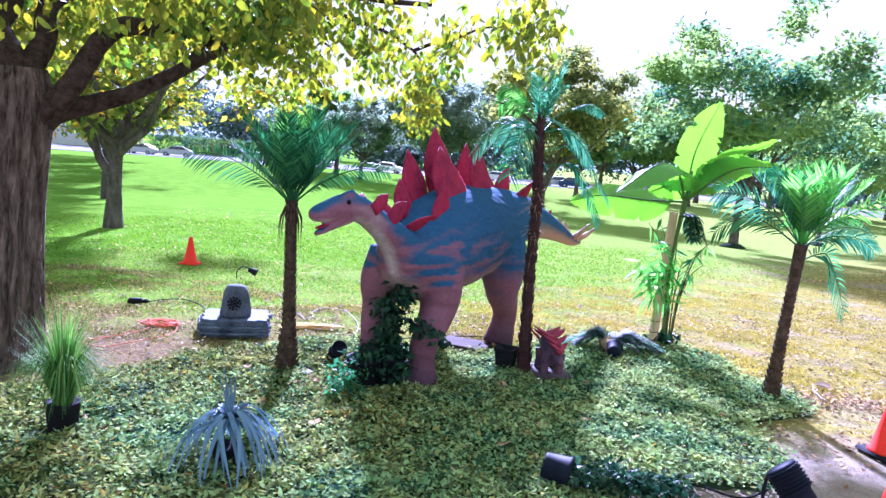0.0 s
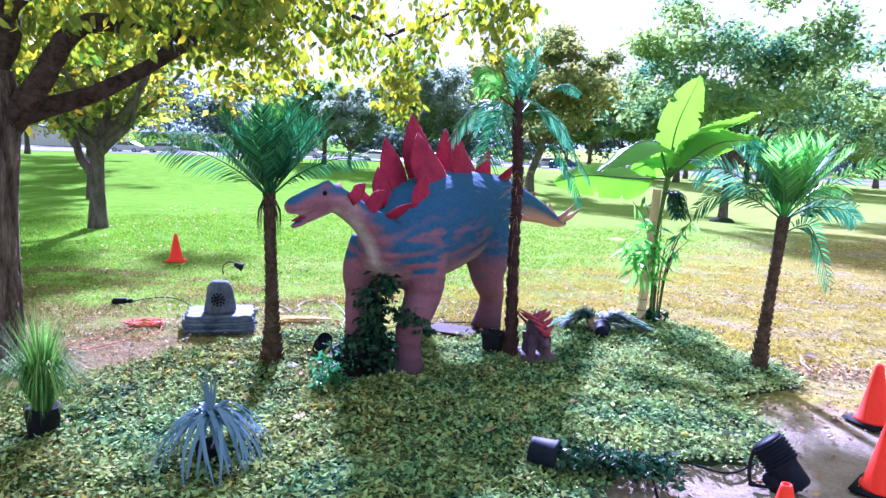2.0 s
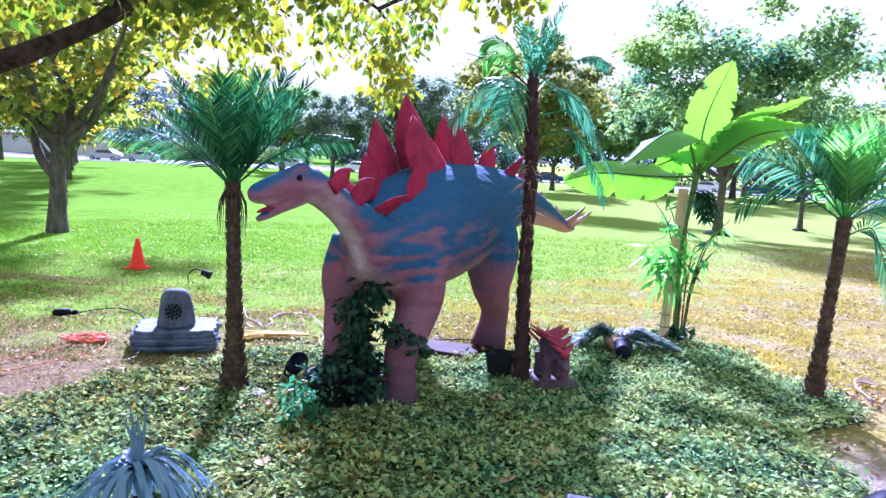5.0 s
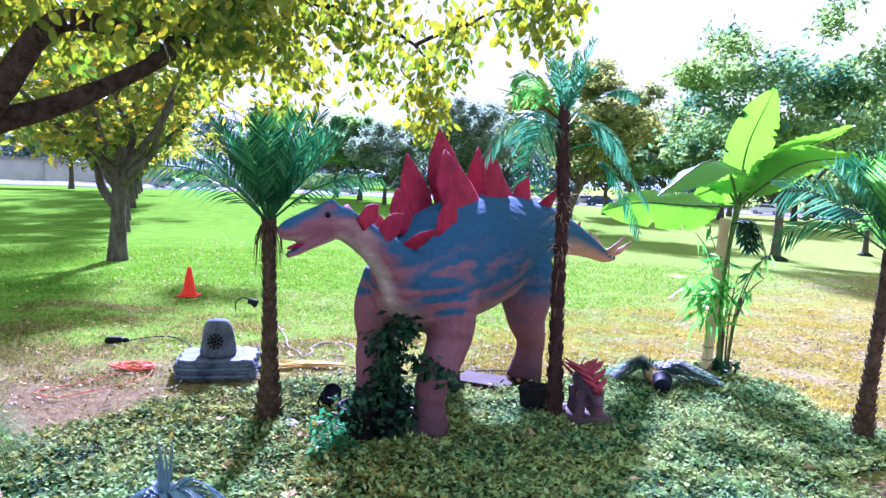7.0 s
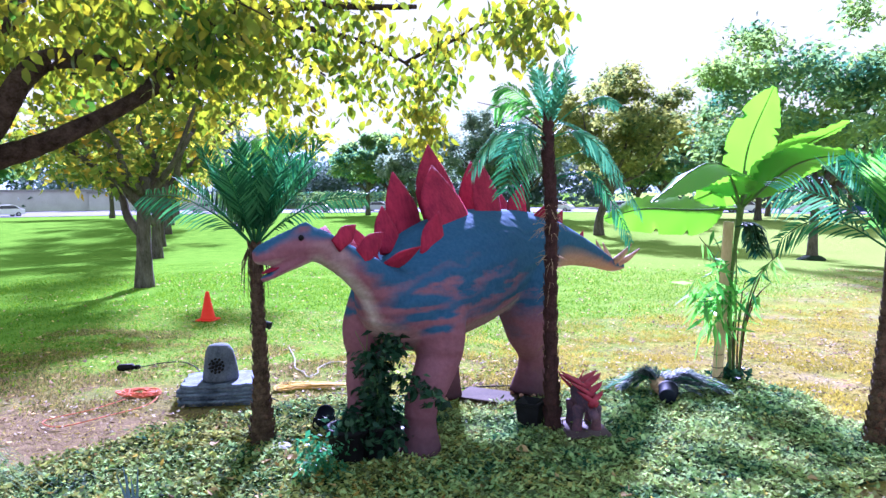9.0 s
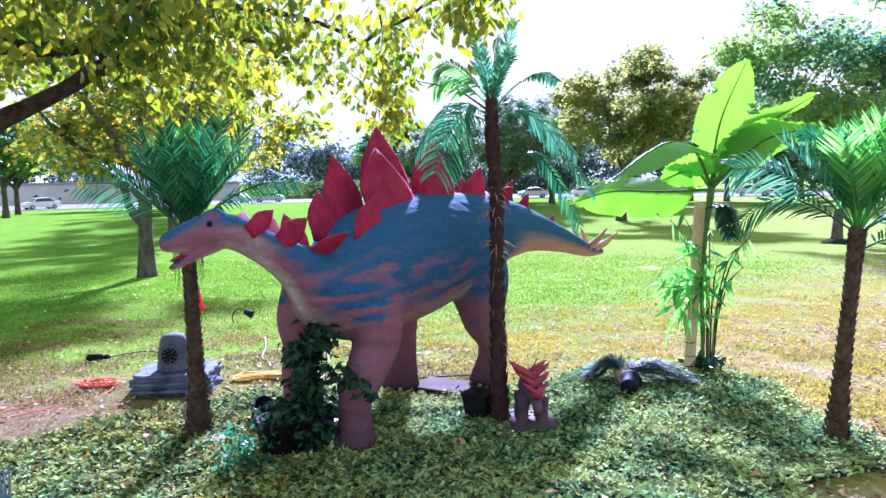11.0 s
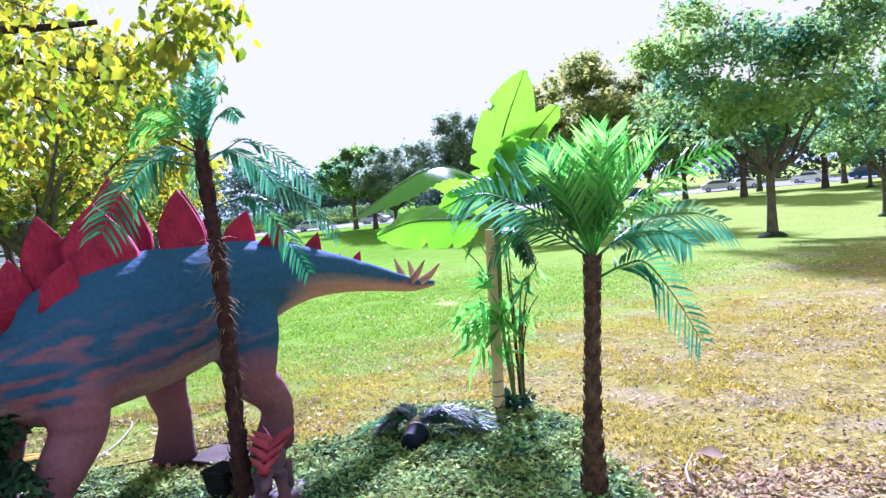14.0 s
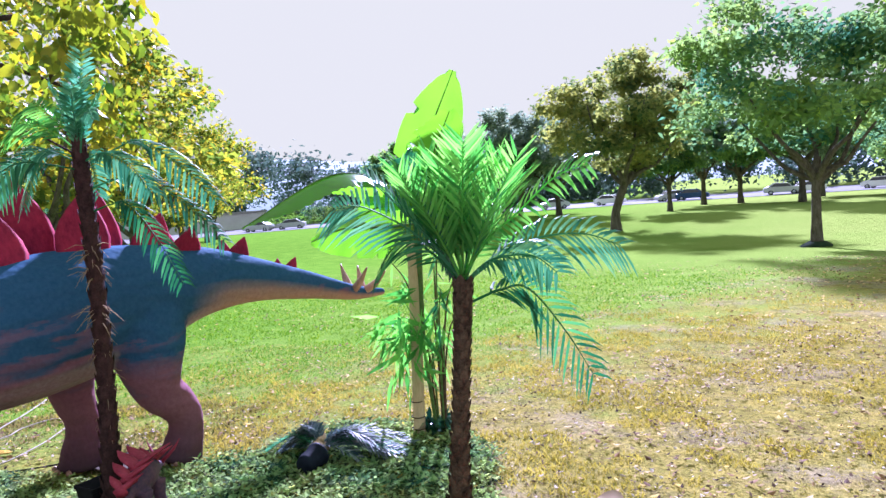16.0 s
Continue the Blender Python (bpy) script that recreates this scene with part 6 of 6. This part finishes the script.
def build_pots_and_ivy():
    r = np.random.default_rng(91)
    pot = lathe([(.02, 0), (.10, 0), (.115, .02), (.135, .22), (.145, .225), (.145, .25), (.125, .25), (.12, .2), (.02, .19)], 24)
    ivy = thing("ivy_plant", (-.22, 5.42, 0), "tall dark climbing ivy in a black pot by the dinosaur's leg", "ivy plant")
    piece("pot", pot, BLACK, ivy)
    c = []
    for z in np.arange(.16, .80, .022):
        mid = .05 * math.sin(z * 9) + .10 * max(0, z - .45) - .04 * max(0, .4 - z)
        for _ in range(2 if z > .45 else 3):
            c.append((mid + r.normal(0, .036 + .08 * max(0, .4 - z)), r.normal(0, .05), z))
    c += [(.14 + .035 * k, -.04 - .012 * k, .56 - .010 * k + .02 * (k % 2)) for k in range(9)] + [(-.14, 0, .62), (-.12, .02, .66), (.03, 0, .84), (.10, 0, .80)]
    c += [(r.uniform(-.26, .16), r.uniform(-.16, .06), r.uniform(.05, .34)) for _ in range(26)]
    ob = new("foliage", crown_leaves("foliage", c, np.full(len(c), .034), 14, .075, IVY_LEAF, .5, 3, 1.0))
    ob.parent = ivy
    for k in range(6):
        piece("vine", tube(smooth_path([(r.normal(0, .03), r.normal(0, .03), .2), (r.normal(0, .08), r.normal(0, .05), .5), (r.normal(0, .12), r.normal(0, .05), .85)], 5), [.006, .004, .002], 5), STEM_GREEN, ivy)
    p2 = thing("plant_pot", (-.40, 5.30, 0), "black plastic plant pot with trailing ivy", "plant pot")
    piece("pot", pot, BLACK, p2)
    c = [(r.normal(0, .1), r.normal(0, .08), .22 + r.random() * .08) for _ in range(12)]
    ob = new("foliage", crown_leaves("foliage", c, np.full(len(c), .05), 18, .06, IVY_LEAF, .4, 6, .8))
    ob.parent = p2
    p3 = thing("plant_pot", (.735, 6.18, 0), "square black pot at the foot of the thin palm", "plant pot")
    g = lathe([(.02, 0), (.09, 0), (.10, .03), (.125, .19), (.135, .195), (.135, .215), (.115, .215), (.02, .17)], 4)
    ob = piece("pot", g, BLACK, p3, "", False)
    ob.rotation_euler = (0, 0, radians(30))
    m = thing("mint_plant", (-.46, 5.0, 0), "small bright mint-green artificial plant on the matting", "plant")
    c = [(r.normal(0, .06), r.normal(0, .05), .03 + .24 * r.random()) for _ in range(15)]
    ob = new("foliage", crown_leaves("foliage", c, np.full(len(c), .035), 20, .05, MINT_LEAF, .4, 7, .9))
    ob.parent = m


build_pots_and_ivy()


def spotlight(at, turn, tilt, label, scale=1.0):
    t = thing("spotlight", at, label, "spotlight", "ground spotlights", turn=turn, scale=scale)
    head = piece("housing", lathe([(.06, -.12), (.072, -.11), (.075, -.02), (.085, .06), (.095, .12), (.095, .14), (.085, .14), (.08, .10), (.01, .09)], 22), NAVY, t)
    head.matrix_local = pose(0, 0, .16, tilt)
    for k in range(4):
        fin = piece("fin", lathe([(.078, -.004), (.088, -.004), (.088, .004), (.078, .004)], 20), NAVY, head)
        fin.location = (0, 0, -.10 + k * .022)
    piece("bracket", tube(smooth_path([(-.10, 0, .16), (-.11, 0, .06), (0, 0, .02), (.11, 0, .06), (.10, 0, .16)], 5), [.010], 6), BLACK, t)
    piece("stand", box((.16, .12, .02), .006), BLACK, t)
    return t


def build_toppled_ivy():
    t = thing("toppled_ivy", (1.08, 3.98, .04), "toppled dark pot with green ivy spilling over the matting", "potted ivy", scale=.84)
    pot = piece("pot", lathe([(.01, 0), (.085, 0), (.09, .02), (.108, .17), (.115, .175), (.115, .20), (.10, .20), (.09, .12), (.01, .11)], 24), NAVY, t, "blue-black plastic pot")
    pot.matrix_local = pose(-.10, .0, .10, 0, 98, -12)
    r = np.random.default_rng(101)
    c = [(.10 + .75 * u + r.normal(0, .05), -.10 * u + r.normal(0, .07), .06 + .05 * r.random()) for u in r.random(60) ** .8]
    ob = new("foliage", crown_leaves("foliage", c, np.full(len(c), .045), 20, .06, IVY_LEAF, .1, 9, .6))
    ob.parent = t
    tagged(ob, "trailing dark green leaves")


build_toppled_ivy()


def build_floodlight():
    """A finned floodlight that leans on its bracket and points up at the display."""
    t = thing("floodlight", (2.44, 4.02, 0), "blue-black finned floodlight on a bracket beside the path", "floodlight")
    turn = Vector((-.46, .30, .60)).to_track_quat("Z", "Y").to_matrix().to_4x4()
    seat = Matrix.Translation((0, 0, .17)) @ turn
    head = piece("housing", lathe([(.02, -.20), (.068, -.20), (.078, -.185), (.082, -.06), (.088, -.05), (.092, .10), (.086, .112), (.02, .116)], 28), NAVY, t)
    head.matrix_local = seat
    for k in range(7):
        fin = piece("fin", lathe([(.088, -.004), (.104, -.003), (.104, .003), (.088, .004)], 28), NAVY, head)
        fin.location = (0, 0, -.035 + k * .021)
    piece("gear_box", box((.13, .10, .15), .012, (0, -.09, -.20)), NAVY, head)
    arm = smooth_path([(-.13, .02, .20), (-.15, .0, .10), (-.14, -.04, .012), (0, -.06, .010), (.12, -.05, .012), (.10, .02, .12)], 5)
    piece("bracket", tube(arm, [.011], 7), BLACK, t)
    for x, y in ((-.14, -.04), (.12, -.05)):
        knob = piece("knob", lathe([(.004, 0), (.022, 0), (.022, .018), (.004, .02)], 12), BLACK, t)
        knob.location = (x, y, .002)


build_floodlight()
spotlight((-.74, 5.75, .03), 30, 60, "small black spotlight with a pale lens", .7)


def build_tuft():
    t = thing("reed_tuft", (-1.98, 3.84, 0), "tall artificial reed grass in a black pot", "ornamental grass")
    piece("pot", lathe([(.02, 0), (.075, 0), (.085, .02), (.10, .2), (.105, .21), (.09, .21), (.02, .19)], 22), BLACK, t)
    r = np.random.default_rng(95)
    for part in range(5):
        geo = []
        for k in range(150):
            a = r.uniform(0, 6.28)
            d = Vector((math.cos(a), math.sin(a), 0))
            tall = r.random()
            h, o = (r.uniform(.32, .66), r.uniform(.03, .26)) if tall > .4 else (r.uniform(.22, .40), r.uniform(.20, .44))
            base = d * r.uniform(0, .05) + Vector((0, 0, .18))
            p = smooth_path([tuple(base), tuple(base + d * o * .40 + Vector((0, 0, h * (.62 if tall > .4 else .95)))), tuple(base + d * o + Vector((0, 0, h * .95 if tall > .4 else h * .30)))], 4)
            s = Vector((-d.y, d.x, 0)) * .0045
            v = []
            for i, q in enumerate(p):
                w = 1 - i / len(p)
                v += [tuple(Vector(q) + s * w), tuple(Vector(q) - s * w)]
            geo.append((v, [(2 * i, 2 * i + 1, 2 * i + 3, 2 * i + 2) for i in range(len(p) - 1)]))
        tagged(piece("foliage", join(*geo), TUFT_BLADE, t), kind="stuff")


build_tuft()


def build_yucca():
    t = thing("yucca_plant", (-.85, 3.68, 0), "blue-grey artificial yucca with arching strap leaves", "yucca plant", scale=.82)
    r = np.random.default_rng(97)
    piece("pot", lathe([(.02, 0), (.08, 0), (.09, .02), (.105, .16), (.11, .165), (.09, .165), (.02, .15)], 20), BLACK, t)
    for k in range(50):
        a = k * 2.4
        d = Vector((math.cos(a), math.sin(a), 0))
        up = r.uniform(.0, .09)
        out = r.uniform(.20, .45)
        drop = r.uniform(.26, .42)
        c = Vector((0, 0, .36))
        twist = Vector((-d.y, d.x, 0)) * r.normal(0, .05)
        p = smooth_path([tuple(c), tuple(c + d * out * .35 + Vector((0, 0, up))), tuple(c + d * out * .8 + twist + Vector((0, 0, up * .35 - drop * .35))), tuple(c + d * out * 1.05 + twist * 2 + Vector((0, 0, -drop)))], 5)
        side = Vector((-d.y, d.x, 0))
        v, n = [], len(p)
        for i, q in enumerate(p):
            w = .021 * (1 - (i / n) ** 1.8) + .001
            q = Vector(q)
            v += [tuple(q + side * w + Vector((0, 0, .008))), tuple(q), tuple(q - side * w + Vector((0, 0, .008)))]
        f = [(3 * i + j, 3 * i + j + 1, 3 * i + j + 4, 3 * i + j + 3) for i in range(n - 1) for j in (0, 1)]
        piece("leaf", (v, f), YUCCA_LEAF, t)
    for k in range(4):
        q = smooth_path([(0, 0, .34), (.02 * (k - 1.5), .01, .52), (.045 * (k - 1.5) - .03, .02, .66 + .05 * (k % 2))], 4)
        piece("leaf", tube(q, [.012, .011, .002], 5, flat=.4), YUCCA_LEAF, t)
    piece("spike", tube([(0, 0, .3), (-.03, .02, .5), (-.04, .03, .66)], [.022, .014, .003], 6), YUCCA_LEAF, t)


build_yucca()


def coil(name, at, loops, spread, mat, label, seed, thick=.006):
    r = np.random.default_rng(seed)
    pts = []
    for k in range(loops * 10):
        a = k / 10 * 6.28
        s = 1 + .35 * math.sin(a * .37 + seed)
        pts.append((math.cos(a) * spread[0] * s + r.normal(0, .012), math.sin(a) * spread[1] * s + r.normal(0, .012), .012 + .035 * r.random()))
    ob = piece(name, tube(smooth_path(pts, 2), [thick], 5), mat)
    ob.location = (*at, float(ground_z(*at)) - .005)
    tagged(ob, label, "cord")


coil("extension_cord", (-2.74, 6.46), 10, (.15, .09), ROPE_ORANGE, "coiled orange extension cord on bare earth", 3)


def bundle():
    """A long flat hank of cord, drawn together at one end."""
    r = np.random.default_rng(5)
    line = []
    for k in range(22):
        w, h = r.normal(0, .055), r.uniform(.006, .03)
        turn = [(-.30 + r.uniform(-.04, .04), w * 1.2, .008), (-.12, w + r.normal(0, .02), h), (.10, w * .8 + r.normal(0, .02), h), (.30 + r.uniform(-.03, .03), w * .25, .010)]
        line += turn if k % 2 else turn[::-1]
    ob = piece("extension_cord", tube(smooth_path(line, 4), [.006], 5), ROPE_YELLOW)
    ob.matrix_world = pose(-1.32, 6.97, float(ground_z(-1.32, 6.97)), 0, 0, 17)
    tagged(ob, "long flat hank of yellow cord on the straw", "cord")


bundle()


def cable(name, pts, mat, label, thick=.006):
    pts = [(x, y, float(ground_z(x, y)) + .008) for x, y in pts]
    ob = piece(name, tube(smooth_path(pts, 8), [thick], 6), mat)
    tagged(ob, label, "cable")


cable("black_cable", [(-3.42, 7.36), (-3.30, 7.62), (-3.09, 7.71), (-2.75, 7.44), (-2.4, 6.95), (-2.15, 6.75)], BLACK, "black power cable on the ground")
cable("black_cable", [(-1.55, 6.55), (-1.2, 6.35), (-.9, 6.55), (-.5, 6.75), (.1, 7.15), (.5, 7.3)], BLACK, "black cable running behind the dinosaur")
cable("pale_cord", [(-2.25, 8.6), (-1.95, 8.05), (-1.76, 7.62), (-1.60, 7.45), (-1.48, 7.27), (-1.45, 7.45), (-1.52, 7.65), (-1.46, 7.93), (-1.20, 7.88), (-.98, 7.50), (-.86, 7.14), (-.84, 6.80), (-1.05, 6.76)], ROPE_WHITE, "looped pale cord on the dry grass", .006)
cable("orange_cord", [(-2.63, 6.62), (-2.47, 6.20), (-2.63, 5.80), (-2.80, 5.55), (-3.02, 5.66), (-2.85, 5.98), (-2.76, 6.30)], ROPE_ORANGE, "loose loop of orange cord on bare earth", .004)
cable("black_cable", [(2.45, 4.3), (2.2, 4.1), (1.95, 4.2), (1.75, 4.05), (1.7, 3.7)], BLACK, "black lamp cable on the path", .007)


def build_lamp_stake():
    t = thing("stake_light", (-3.02, 9.50, float(ground_z(-3.02, 9.50))), "small black light on a bent stake in the lawn", "garden light")
    piece("gooseneck", tube(smooth_path([(-.16, 0, -.03), (-.17, 0, .10), (-.08, 0, .18), (.02, 0, .16)], 6), [.008], 6), BLACK, t)
    h = piece("lamp_head", lathe([(.02, -.06), (.035, -.05), (.05, .05), (.055, .06), (.04, .06)], 16), BLACK, t)
    h.matrix_local = pose(.06, 0, .13, 0, 110, 0)
    b = thing("junction_box", (-3.50, 7.34, float(ground_z(-3.5, 7.34)) - .004), "small black weatherproof cable box on the ground", "cable box", turn=25)
    piece("box_body", box((.16, .09, .06), .012), BLACK, b)
    piece("plug", box((.06, .05, .045), .01, (.11, .01, 0)), BLACK, b)


build_lamp_stake()


def build_twigs():
    """Pale forked twigs and one broad curled leaf on the straw."""
    for at, turn, size in (((3.62, 6.52), 10, 1.0), ((3.36, 6.54), -25, .6)):
        t = thing("twig", (*at, float(ground_z(*at)) + .012), "pale dry forked twig lying on the straw", "twig", "dry twigs", turn=turn, scale=size)
        piece("stem", tube(smooth_path([(-.05, -.20, .004), (-.03, -.06, .02), (.0, .04, .018), (.09, .20, .03)], 5), [.010, .008, .004], 6), ROPE_WHITE, t)
        piece("side_shoot", tube(smooth_path([(-.01, .0, .018), (-.05, .08, .03), (-.06, .17, .02)], 5), [.006, .003], 5), ROPE_WHITE, t)
    outline = smooth_path([(0, -.07, .004), (.06, -.03, .03), (.07, .04, .045), (0, .10, .012), (-.06, .04, .035), (-.05, -.03, .022), (0, -.07, .004)], 3)[:-1]
    ob = piece("dry_leaf", ([(0, 0, .004)] + [tuple(p) for p in outline], [(0, 1 + i, 1 + (i + 1) % len(outline)) for i in range(len(outline))]), CHIP)
    ob.matrix_world = pose(3.79, 6.74, float(ground_z(3.79, 6.74)) + .02, 0, 0, 65)
    tagged(ob, "broad pale curled leaf lying on the straw", "leaf")


build_twigs()


def build_board():
    t = thing("flat_board", (.32, 6.92, .0), "pale flat board lying between the dinosaur's hind feet", "board", turn=-14)
    piece("sheet", box((.50, .34, .02), .006), CARDBOARD, t, "", False)


build_board()
